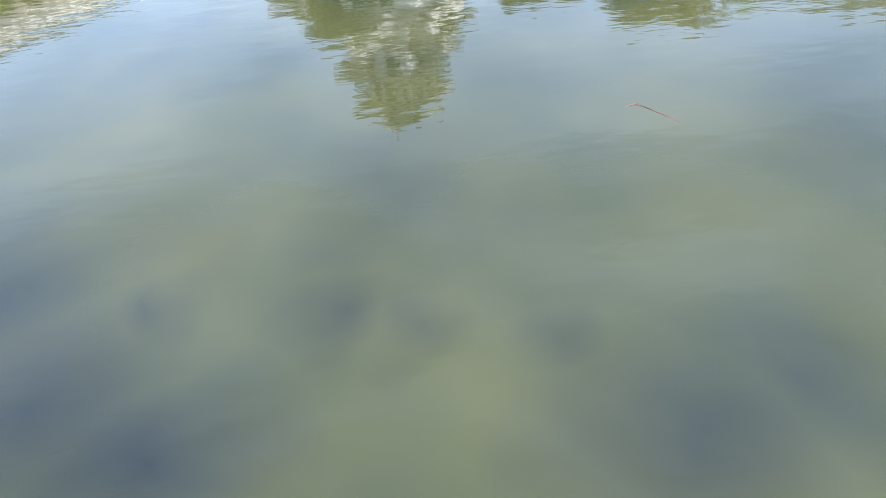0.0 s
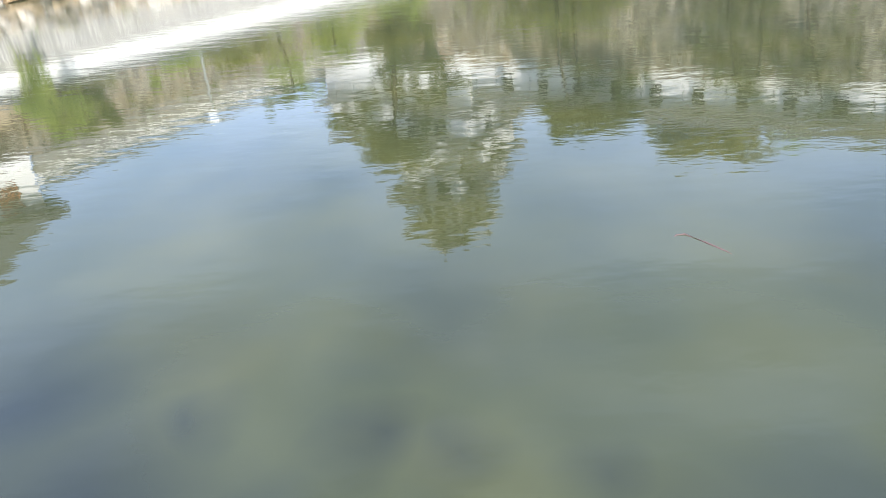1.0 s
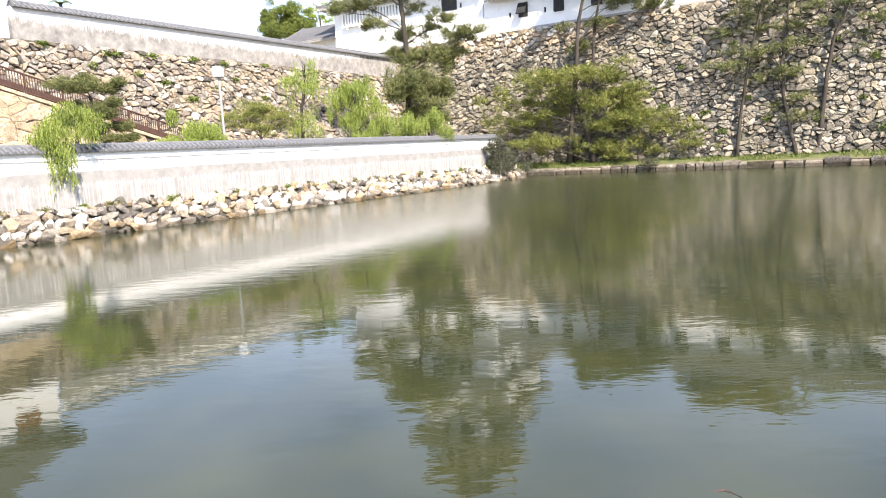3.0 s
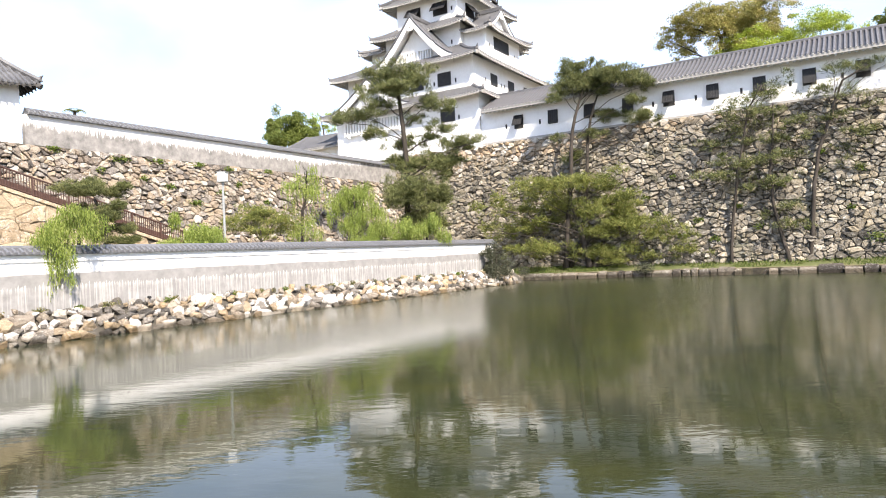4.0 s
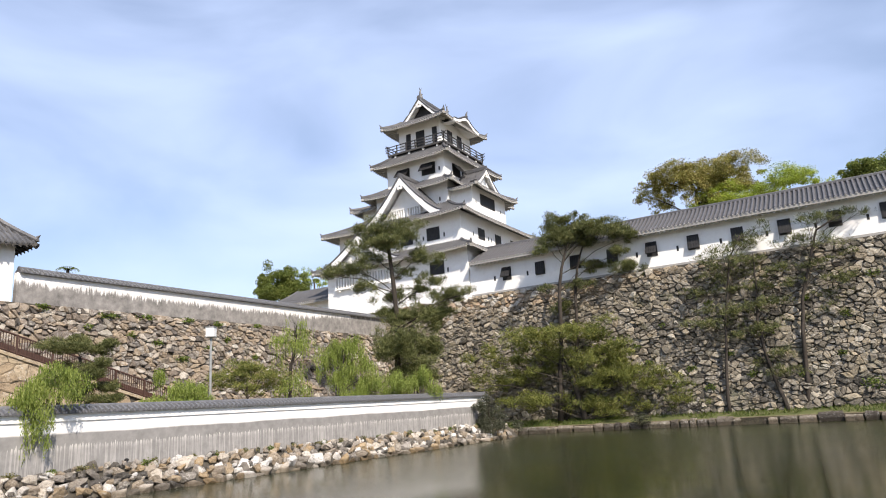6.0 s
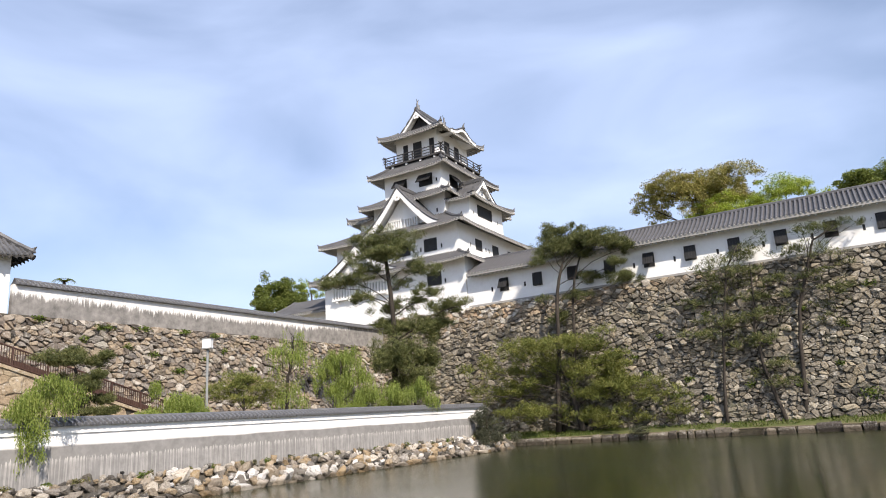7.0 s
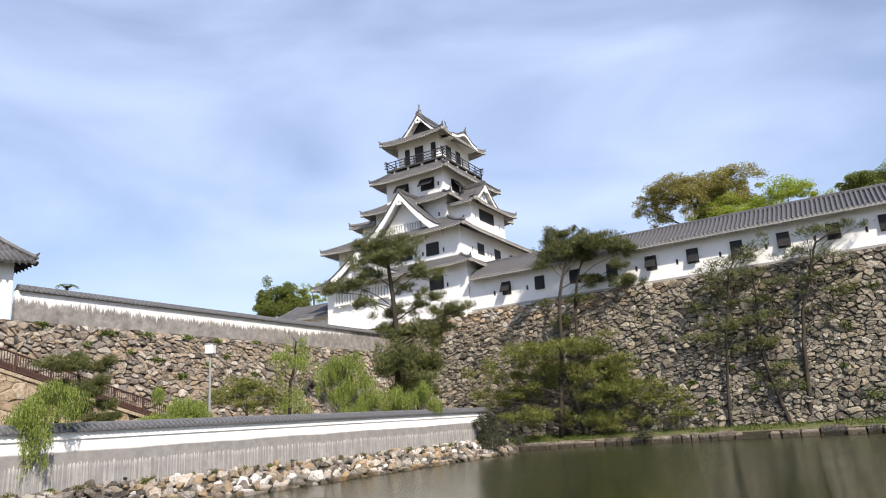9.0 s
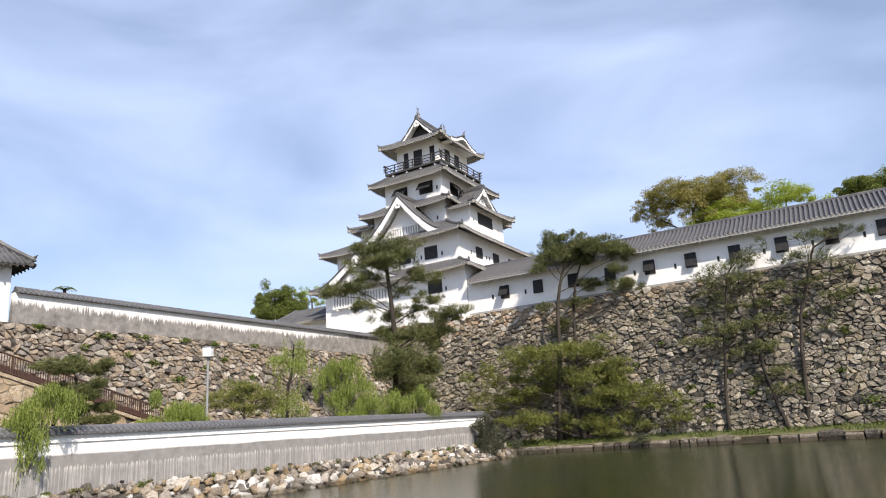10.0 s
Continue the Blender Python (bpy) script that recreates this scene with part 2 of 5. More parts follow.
def water_build(n, l, b, co):
    deep = noise_of(n, l, co, 0.75, 2, 0.45)
    silt = noise_of(n, l, co, 0.09, 4, 0.6)
    c = ramp_of(n, l, deep, [(0.3, (0.018, 0.022, 0.011)), (0.5, (0.025, 0.028, 0.0110)), (0.7, (0.033, 0.034, 0.0105))])
    # sunken weed and stones darken the shallows by the near bank
    warp = n.new("ShaderNodeTexNoise")
    warp.inputs["Scale"].default_value, warp.inputs["Detail"].default_value = 0.9, 3.0
    l.new(co, warp.inputs["Vector"])
    moved = n.new("ShaderNodeVectorMath")
    moved.operation = "MULTIPLY_ADD"
    l.new(warp.outputs["Color"], moved.inputs[0])
    moved.inputs[1].default_value = (0.9, 0.9, 0.0)
    l.new(co, moved.inputs[2])
    weed = None
    for x, y, r, k in WEED_BEDS:
        d = n.new("ShaderNodeVectorMath")
        d.operation = "DISTANCE"
        l.new(moved.outputs[0], d.inputs[0])
        d.inputs[1].default_value = (x + 0.45, y + 0.45, 0.0)
        v = span_of(n, l, d.outputs["Value"], r * 1.9, 0.0, 0.0, k)
        weed = v if weed is None else math_of(n, l, "MAXIMUM", weed, v)
    c = mix_of(n, l, weed, c, (0.004, 0.006, 0.007))
    c = mix_of(n, l, span_of(n, l, silt, 0.4, 0.65, 0.0, 0.5), c, (0.022, 0.028, 0.019))
    l.new(c, b.inputs["Base Color"])
    b.inputs["IOR"].default_value = 1.333
    b.inputs["Specular IOR Level"].default_value = 0.58
    # ripples: gusts roughen some stretches more than others
    w1 = noise_of(n, l, co, 1.6, 3, 0.55, (1.0, 2.2, 1.0))
    w2 = noise_of(n, l, co, 12.0, 3, 0.6, (1.0, 1.8, 1.0))
    gust = span_of(n, l, noise_of(n, l, co, 0.12, 3, 0.5), 0.35, 0.7, 0.25, 1.0)
    h = math_of(n, l, "ADD", math_of(n, l, "MULTIPLY", w1, 1.0), math_of(n, l, "MULTIPLY", math_of(n, l, "MULTIPLY", w2, gust), 0.09))
    w3 = noise_of(n, l, co, 3.6, 3, 0.55, (1.0, 2.6, 1.0))
    h = math_of(n, l, "ADD", h, math_of(n, l, "MULTIPLY", math_of(n, l, "MULTIPLY", w3, gust), 0.16))
    # the far reach lies open to the wind and is finely ruffled
    place = n.new("ShaderNodeSeparateXYZ")
    l.new(co, place.inputs[0])
    reach = math_of(n, l, "ADD", place.outputs["Y"], math_of(n, l, "MULTIPLY", noise_of(n, l, co, 0.25, 3, 0.5), 8.0))
    l.new(span_of(n, l, reach, 13.0, 38.0, 0.03, 0.22), b.inputs["Roughness"])
    bump_of(n, l, b, h, 1.0, 0.003)


WATER = material("moat_water", water_build, 0.03, 0.0, 0.5)


def near_plaster(n, l, b, co):
    """White lime plaster whose lower part has gone grey, with pale drips through the grey."""
    x = n.new("ShaderNodeSeparateXYZ")
    l.new(co, x.inputs[0])
    edge = noise_of(n, l, co, 0.35, 3, 0.5, (1.0, 1.0, 0.1))
    drip = noise_of(n, l, co, 15.0, 4, 0.6, (1.0, 1.0, 0.03))
    fine = noise_of(n, l, co, 3.0, 6, 0.65)
    white = ramp_of(n, l, fine, [(0.3, (0.74, 0.73, 0.71)), (0.7, (0.83, 0.82, 0.81))])
    grey = ramp_of(n, l, fine, [(0.25, (0.17, 0.165, 0.16)), (0.75, (0.27, 0.262, 0.255))])
    z = math_of(n, l, "ADD", x.outputs["Z"], math_of(n, l, "MULTIPLY", math_of(n, l, "SUBTRACT", edge, 0.5), 0.2))
    g = span_of(n, l, z, 2.30, 2.38, 1.0, 0.0)
    # pale runs, each with a bright pointed head
    below = math_of(n, l, "SUBTRACT", math_of(n, l, "ADD", math_of(n, l, "MULTIPLY", drip, 0.9), 1.42), z)
    head = math_of(n, l, "MULTIPLY", span_of(n, l, below, 0.0, 0.03), span_of(n, l, below, 0.04, 0.22, 0.85, 0.28))
    streak = math_of(n, l, "MULTIPLY", span_of(n, l, drip, 0.47, 0.6), head)
    c = mix_of(n, l, g, white, mix_of(n, l, streak, grey, (0.62, 0.59, 0.56)))
    l.new(c, b.inputs["Base Color"])
    bump_of(n, l, b, fine, 0.15, 0.02)


NEAR_PLASTER = material("stained_plaster", near_plaster, 0.8, 0.0, 0.3)


def upper_plaster(n, l, b, co):
    x = n.new("ShaderNodeSeparateXYZ")
    l.new(co, x.inputs[0])
    drip = noise_of(n, l, co, 9.0, 7, 0.72, (1.0, 1.0, 0.10))
    fine = noise_of(n, l, co, 2.0, 7, 0.7)
    broad = noise_of(n, l, co, 0.16, 2, 0.5)
    white = ramp_of(n, l, fine, [(0.3, (0.70, 0.69, 0.67)), (0.7, (0.82, 0.81, 0.80))])
    grey = ramp_of(n, l, fine, [(0.3, (0.085, 0.08, 0.076)), (0.7, (0.27, 0.255, 0.24))])
    z = math_of(n, l, "ADD", math_of(n, l, "ADD", x.outputs["Z"], math_of(n, l, "MULTIPLY", math_of(n, l, "SUBTRACT", drip, 0.5), 1.8)), math_of(n, l, "MULTIPLY", math_of(n, l, "SUBTRACT", broad, 0.5), 1.4))
    z = math_of(n, l, "SUBTRACT", z, span_of(n, l, x.outputs["X"], -11.0, -3.0, 0.0, 0.7))
    g = span_of(n, l, z, 10.45, 10.7, 0.95, 0.0)
    l.new(mix_of(n, l, g, white, grey), b.inputs["Base Color"])
    bump_of(n, l, b, fine, 0.15, 0.02)


UPPER_PLASTER = material("weathered_plaster", upper_plaster, 0.8, 0.0, 0.3)


# ---- mesh building ----
class Shape:
    """Vertices and faces gathered in plain lists."""

    def __init__(self):
        self.v, self.f = [], []

    def add(self, verts, faces):
        k = len(self.v)
        self.v += [tuple(p) for p in verts]
        self.f += [tuple(k + i for i in q) for q in faces]
        return self

    def box(self, x0, x1, y0, y1, z0, z1, m=None):
        p = [(x, y, z) for z in (z0, z1) for x, y in ((x0, y0), (x1, y0), (x1, y1), (x0, y1))]
        if m is not None:
            p = [m @ Vector(q) for q in p]
        return self.add(p, [(3, 2, 1, 0), (4, 5, 6, 7), (0, 1, 5, 4), (1, 2, 6, 5), (2, 3, 7, 6), (3, 0, 4, 7)])

    def prism(self, poly, d0, d1, place):
        """A flat outline poly of (a, b) pushed from depth d0 to d1; place(a, b, d) gives the point."""
        n = len(poly)
        p = [place(a, b, d0) for a, b in poly] + [place(a, b, d1) for a, b in poly]
        return self.add(p, [tuple(range(n))[::-1], tuple(range(n, 2 * n))] + [(i, (i + 1) % n, n + (i + 1) % n, n + i) for i in range(n)])

    def tube(self, pts, radii, sides=6):
        pts = [Vector(p) for p in pts]
        rings = []
        for i, p in enumerate(pts):
            d = (pts[min(i + 1, len(pts) - 1)] - pts[max(i - 1, 0)]).normalized()
            a = d.orthogonal().normalized()
            b = d.cross(a)
            rings.append([p + (a * math.cos(t) + b * math.sin(t)) * radii[i] for t in (2 * math.pi * k / sides for k in range(sides))])
        v = [q for r in rings for q in r]
        f = [(i * sides + k, i * sides + (k + 1) % sides, (i + 1) * sides + (k + 1) % sides, (i + 1) * sides + k) for i in range(len(pts) - 1) for k in range(sides)]
        f += [tuple(range(sides))[::-1], tuple((len(pts) - 1) * sides + k for k in range(sides))]
        return self.add(v, f)

    def sheet(self, grid):
        """A grid of points, rows of equal length."""
        w = len(grid[0])
        return self.add([p for r in grid for p in r], [(i * w + j, i * w + j + 1, (i + 1) * w + j + 1, (i + 1) * w + j) for i in range(len(grid) - 1) for j in range(w - 1)])

    def mesh(self, name, mat, smooth=False):
        me = bpy.data.meshes.new(name)
        me.from_pydata(self.v, [], self.f)
        me.materials.append(mat)
        if smooth:
            me.polygons.foreach_set("use_smooth", [True] * len(me.polygons))
        me.update()
        return me


def part(name, bm, mat, parent, label="", smooth=False):
    ob = new(name, bm.mesh(name, mat, smooth))
    ob.parent = parent
    if label:
        ob["label"] = label
    return ob


def thing(name, m, label, category, group="", kind=""):
    ob = new(name)
    ob.matrix_world = m
    ob.empty_display_size = 0.3
    return tagged(ob, label, category, group, kind)


def solid(name, bm, mat, m, label, category, kind="structure", smooth=False):
    ob = new(name, bm.mesh(name, mat, smooth))
    ob.matrix_world = m
    return tagged(ob, label, category, "", kind)


ID = Matrix.Identity(4)
CASTLE = pose(1.84, 61.97, 0, 0, 0, -30)          # x along the gallery, y into the castle
SHORE = pose(-14.06, 23.2, 0, 0, 0, 57.65)        # x along the low wall, y towards the land

# ---- ground and water ----
def on(m, x, y, z=0.0):
    return m @ Vector((x, y, z))


LAND0, LAND1 = on(SHORE, 34.9, 0.9), on(SHORE, -27.0, 0.9)
GZ = 0.5


def kerb_y(x):
    return -4.6 + 1.9 * min(1.0, max(0.0, (x - 4.2) / 9.0)) + 0.4 * min(1.0, max(0.0, (x - 13.2) / 9.0)) - 0.5 * min(1.0, max(0.0, (x - 22.0) / 10.0))


moat = [on(CASTLE, 4.2, -4.2), on(CASTLE, 13.0, -2.3), on(CASTLE, 120.0, -2.3), Vector((110, -0.5, 0)), Vector((LAND1.x, -0.5, 0)), Vector((LAND1.x, LAND1.y, 0)), Vector((LAND0.x, LAND0.y, 0))]
far = [Vector((-300, 2600, 0)), Vector((900, 2600, 0)), Vector((2600, 2600, 0)), Vector((2600, -2600, 0)), Vector((-2600, -2600, 0)), Vector((-2600, 300, 0)), Vector((-2600, 2600, 0))]
g = Shape()
g.add([(p.x, p.y, GZ) for p in moat] + [(p.x, p.y, GZ) for p in far] + [(p.x, p.y, -1.2) for p in moat],
      [(i, 7 + i, 7 + (i + 1) % 7, (i + 1) % 7) for i in range(7)] + [(14 + i, i, (i + 1) % 7, 14 + (i + 1) % 7) for i in range(7)] + [tuple(range(14, 21))])
solid("ground", g, EARTH, ID, "bare earth ground round the moat", "ground")
w = Shape()
w.sheet([[(x, y, 0.0) for x in (-60, -20, 20, 60, 125)] for y in (-0.5, 15, 30, 45, 62)])
solid("water", w, WATER, ID, "murky green moat water with light ripples", "water")

# grass verge under the high wall
v = Shape()
v.sheet([[(x, kerb_y(x) * (1 - q) - 0.5 * q + 0.45 * (1 - q), z + 0.04 * math.sin(x * 1.7 + q * 5) * q) for x in np.arange(2.0, 110.1, 1.0)] for q, z in ((0.0, 0.50), (0.25, 0.60), (0.5, 0.70), (0.75, 0.82), (1.0, 0.95))])
solid("grass_verge", v, GRASSY, CASTLE, "grass verge between kerb stones and wall", "ground", smooth=True)


# ---- stone walls ----
def clip(poly, px, py, nx, ny):
    out = []
    for i, (ax, ay) in enumerate(poly):
        bx, by = poly[(i + 1) % len(poly)]
        da, db = (ax - px) * nx + (ay - py) * ny, (bx - px) * nx + (by - py) * ny
        if da <= 0:
            out.append((ax, ay))
        if da * db < 0:
            t = da / (da - db)
            out.append((ax + (bx - ax) * t, ay + (by - ay) * t))
    return out


def rubble(x0, x1, z0, z1, size, rng, flatten=1.5):
    """Outlines of irregular fitted stones that fill a rectangle; they lie on their flat sides."""
    squash = 1.4
    z0, z1 = z0 * squash, z1 * squash
    nx, nz = max(2, int((x1 - x0) / (size * flatten))), max(2, int((z1 - z0) / (size * squash)))
    dx, dz = (x1 - x0) / nx, (z1 - z0) / nz
    seed = {(i, j): (x0 + (i + 0.5 + (0.25 if j % 2 else -0.25) + rng.uniform(-0.42, 0.42)) * dx, z0 + (j + 0.5 + rng.uniform(-0.42, 0.42)) * dz)
            for i in range(-1, nx + 1) for j in range(-1, nz + 1)}
    # some stones are left out, so that their neighbours grow larger
    for key in list(seed):
        if rng.random() < 0.38:
            del seed[key]
    # small filler stones wedge in between
    seed = {(i, j, 0): q for (i, j), q in seed.items()}
    for i, j, _ in list(seed):
        if rng.random() < 0.42:
            seed[i, j, 1] = (x0 + (i + rng.random()) * dx, z0 + (j + rng.random()) * dz)
    cells = []
    for (i, j, k0), (sx, sz) in seed.items():
        poly = [(x0, z0), (x1, z0), (x1, z1), (x0, z1)]
        poly = [(min(max(px, sx - 2 * dx), sx + 2 * dx), min(max(pz, sz - 2 * dz), sz + 2 * dz)) for px, pz in poly]
        for a in range(-3, 4):
            for b in range(-3, 4):
                for k in (0, 1):
                    q = seed.get((i + a, j + b, k))
                    if (a or b or k != k0) and q and len(poly) > 2:
                        poly = clip(poly, (sx + q[0]) / 2, (sz + q[1]) / 2, q[0] - sx, q[1] - sz)
        poly = [(min(max(px, x0), x1), min(max(pz, z0), z1)) for px, pz in poly]
        area = sum(poly[k][0] * poly[(k + 1) % len(poly)][1] - poly[(k + 1) % len(poly)][0] * poly[k][1] for k in range(len(poly))) / 2 if len(poly) > 2 else 0
        if area > 0.02 and x0 < sx < x1 and z0 < sz < z1:
            cells.append([(px, pz / squash) for px, pz in poly])
    return cells


def stone_shape(poly, face, rng, gap=0.012, proud=0.21, rough=1.0):
    """One fitted stone: face(x, z, d) is the wall's surface, d metres in front of it."""
    if rough > 0.5:
        # worn corners
        cut = [rng.uniform(0.1, 0.27) for _ in poly]
        poly = [(a[0] + (b[0] - a[0]) * u, a[1] + (b[1] - a[1]) * u) for i, a in enumerate(poly) for b, u in ((poly[i - 1], cut[i]), (poly[(i + 1) % len(poly)], cut[i]))]
    fine = []
    for i, (ax, az) in enumerate(poly):
        bx, bz = poly[(i + 1) % len(poly)]
        L = math.hypot(bx - ax, bz - az)
        if L < 0.03:
            continue
        fine.append((ax, az))
        if L > 0.26:
            t, k = rng.uniform(0.3, 0.7), rng.uniform(-0.12, 0.06) * L * rough
            fine.append((ax + (bx - ax) * t - (bz - az) / L * -k, az + (bz - az) * t + (bx - ax) / L * k))
    if len(fine) < 3:
        fine = poly
    n = len(fine)
    cx, cz = sum(p[0] for p in fine) / n, sum(p[1] for p in fine) / n
    r = sum(math.hypot(p[0] - cx, p[1] - cz) for p in fine) / n
    out = proud * rng.uniform(0.25, 1.25)
    gap = gap * rng.uniform(-1.6, 2.4) if rough > 0.5 else gap
    tx, tz = rng.uniform(-0.3, 0.3) * rough, rng.uniform(-0.4, 0.25) * rough
    s = Shape()
    rings = []
    for shrink, d in ((gap, -0.10), (gap * 1.3, out * 0.6), (gap + r * rng.uniform(0.2, 0.38), out)):
        k = max(0.1, 1 - shrink / max(r, 0.05))
        for px, pz in fine:
            wob = 1 + rng.uniform(-0.07, 0.05) * rough
            ax, az = (px - cx) * k * wob, (pz - cz) * k * wob
            rings.append(face(cx + ax, cz + az, d + (ax * tx + az * tz + rng.uniform(-0.03, 0.03) * rough if d > 0 else 0)))
    f = [(k * n + i, k * n + (i + 1) % n, (k + 1) * n + (i + 1) % n, (k + 1) * n + i) for k in range(2) for i in range(n)] + [tuple(2 * n + i for i in range(n))]
    return s.add(rings, f)


def stone_wall(name, m, x0, x1, z0, z1, foot, top, size, mat, near, label, seed):
    """A battered dry-stone wall along local x, set back from foot to top. Stones inside near=(a, b, za, zb) are pieces of their own."""
    rng = random.Random(seed)

    def face(x, z, d):
        t = max(0.0, (z - z0) / (z1 - z0))
        return (x, foot + (top - foot) * t ** 0.86 - d, z)
    wall = thing(name, m, label, "stone wall", kind="structure")
    back = Shape()
    zs = np.linspace(z0 - 0.6, z1, 14)
    back.sheet([[face(x, z, -0.07) for x in np.linspace(x0, x1, 20)] for z in zs])
    back.sheet([[(x, top + y, z1) for x in np.linspace(x0, x1, 20)] for y in (0.06, 2.5)])
    part("backing", back, JOINT, wall)
    rest = Shape()
    alone = 0
    for poly in rubble(x0, x1, z0, z1, size, rng):
        s = stone_shape(poly, face, rng)
        cx, cz = poly[0]
        if near[0] < cx < near[1] and near[2] < cz < near[3] and alone < 300:
            part("stone", s, mat, wall)
            alone += 1
        else:
            rest.add(s.v, s.f)
    r = part("stones", rest, mat, wall)
    r["kind"] = "stuff"
    return wall


LEFT = CASTLE @ pose(0, 0, 0, 0, 0, 90)           # x into the castle along the side wall, y away from the moat

# ---- terraces that carry the castle ----
t = Shape()
t.box(-40, 110, 0.7, 90, 0.5, 12.15)
solid("terrace_high", t, EARTH, CASTLE, "earth platform of the inner castle", "terrace")
t = Shape()
t.box(-60, 3, 9.9, 45, 0.5, 9.5)
solid("terrace_low", t, EARTH, LEFT, "earth platform of the side bailey", "terrace")


# ---- roofs ----
def rib_line(s, pts, w=0.085, h=0.12):
    """A row of round cover tiles down a slope, as a raised half-round rib along pts; sideways is taken flat."""
    pts = [Vector(p) for p in pts]
    d = pts[-1] - pts[0]
    side = Vector((-d.y, d.x, 0)).normalized()
    v = []
    for p in pts:
        v += [p - side * w, p - side * w * 0.6 + Vector((0, 0, h)), p + side * w * 0.6 + Vector((0, 0, h)), p + side * w]
    f = [(4 * i + k, 4 * i + k + 1, 4 * i + k + 5, 4 * i + k + 4) for i in range(len(pts) - 1) for k in range(3)] + [(0, 1, 2, 3)]
    s.add(v, [q[::-1] for q in f])


def skirt(parent, out, inn, ze, zi, lift=0.35, thick=0.13, pitch=0.31, rafters=True, open_sides=(), eaves=None):
    """A hipped roof skirt from the eaves rectangle out=(x0, x1, y0, y1) at ze up to the rectangle inn at zi, its corners swept up."""
    roof = Shape()
    under = Shape()
    raft = Shape()
    edge = Shape()
    ends = Shape()
    oc = [(out[0], out[2]), (out[1], out[2]), (out[1], out[3]), (out[0], out[3])]
    ic = [(inn[0], inn[2]), (inn[1], inn[2]), (inn[1], inn[3]), (inn[0], inn[3])]

    def at(k, s, r, dz=0.0):
        a, b, c, d = oc[k], oc[(k + 1) % 4], ic[k], ic[(k + 1) % 4]
        x = (a[0] + (b[0] - a[0]) * s) * (1 - r) + (c[0] + (d[0] - c[0]) * s) * r
        y = (a[1] + (b[1] - a[1]) * s) * (1 - r) + (c[1] + (d[1] - c[1]) * s) * r
        return (x, y, ze + (zi - ze) * (0.72 * r + 0.28 * r * r) + lift * abs(2 * s - 1) ** 5 * (1 - r) ** 1.5 + dz)
    rows = [0, 0.25, 0.5, 0.75, 1.0]
    for k in range(4):
        if k in open_sides:
            continue
        cols = np.linspace(0, 1, 25)
        roof.sheet([[at(k, s, r) for s in cols] for r in rows])
        under.sheet([[at(k, s, r, -thick) for s in cols[::-1]] for r in rows])
        edge.sheet([[at(k, s, 0, -dz) for s in cols] for dz in (thick + 0.03, thick * 0.5)])
        roof.sheet([[at(k, s, 0, -dz) for s in cols] for dz in (thick * 0.5, 0.0)])
        length = math.dist(oc[k], oc[(k + 1) % 4])
        n = int(length / pitch)
        for i in range(n + 1):
            s0 = (i + 0.5) / (n + 1)
            # ribs run square to the eaves and stop at the hip
            a, b, c, d = oc[k], oc[(k + 1) % 4], ic[k], ic[(k + 1) % 4]
            ux, uy = (b[0] - a[0]) / length, (b[1] - a[1]) / length
            c0 = ((c[0] - a[0]) * ux + (c[1] - a[1]) * uy) / length
            d0 = ((d[0] - a[0]) * ux + (d[1] - a[1]) * uy) / length
            rmax = min(1.0, s0 / c0 if c0 > 1e-6 else 1.0, (1 - s0) / (1 - d0) if d0 < 1 - 1e-6 else 1.0)
            line = []
            for r in np.linspace(0, rmax, 5):
                lo, hi = c0 * r, 1 - (1 - d0) * r
                line.append(at(k, min(1, max(0, (s0 - lo) / max(1e-6, hi - lo))), r, 0.0))
            rib_line(roof, line)
            # round end tile, limed at the joint
            e0 = Vector(line[0])
            o = Vector((uy, -ux, 0)) * 0.05
            ends.tube([e0 - o, e0 + o + Vector((0, 0, -0.02))], [0.07, 0.07], 7)
        if rafters:
            m = int(length / 0.36)
            for i in range(m + 1):
                s0 = (i + 0.5) / (m + 1)
                p, q = Vector(at(k, s0, -0.01, -thick + 0.0)), Vector(at(k, s0, 0.75, -thick + 0.0))
                dd = (q - p)
                wv = Vector((-dd.y, dd.x, 0)).normalized() * 0.05
                h = Vector((0, 0, 0.12))
                raft.add([p - wv - h, p + wv - h, p + wv, p - wv, q - wv - h, q + wv - h, q + wv, q - wv], [(0, 1, 2, 3), (1, 0, 4, 5), (1, 5, 6, 2), (0, 3, 7, 4)])
    for k in range(4):
        if k in open_sides or (k - 1) % 4 in open_sides:
            continue
        ridge = Shape()
        line = [Vector(at(k, 0.0, r, 0.1)) for r in np.linspace(0, 1, 7)]
        ridge.tube(line, [0.17] * 7, 6)
        end = line[0]
        ridge.tube([end + Vector((0, 0, -0.05)), end + Vector((0, 0, 0.16)), end + Vector((0, 0, 0.40)) + (line[0] - line[1]).normalized() * 0.2], [0.15, 0.11, 0.02], 5)
        edge.tube([end - Vector((0, 0, 0.32)) + (line[0] - line[2]).normalized() * 0.06, end - Vector((0, 0, 0.3)) - (line[0] - line[2]).normalized() * 0.3], [0.17, 0.17], 8)
        part("corner_ridge", ridge, TILE, parent)
    part("roof_tiles", roof, TILE, parent)
    part("end_tile_row", ends, TILE if eaves else TILE_END, parent, "" if eaves else "pale limed round end tiles")["kind"] = "stuff"
    # without eaves given, soffit and board carry the shade in their grey
    part("soffit", under, eaves or GREY_SHADE, parent)
    part("eave_board", edge, eaves or GREY_SHADE, parent, "" if eaves else "greyish plastered eaves board")
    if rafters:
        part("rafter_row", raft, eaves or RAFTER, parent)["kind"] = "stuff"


def curve_drop(s):
    return 1 - (1 - s) ** 1.32


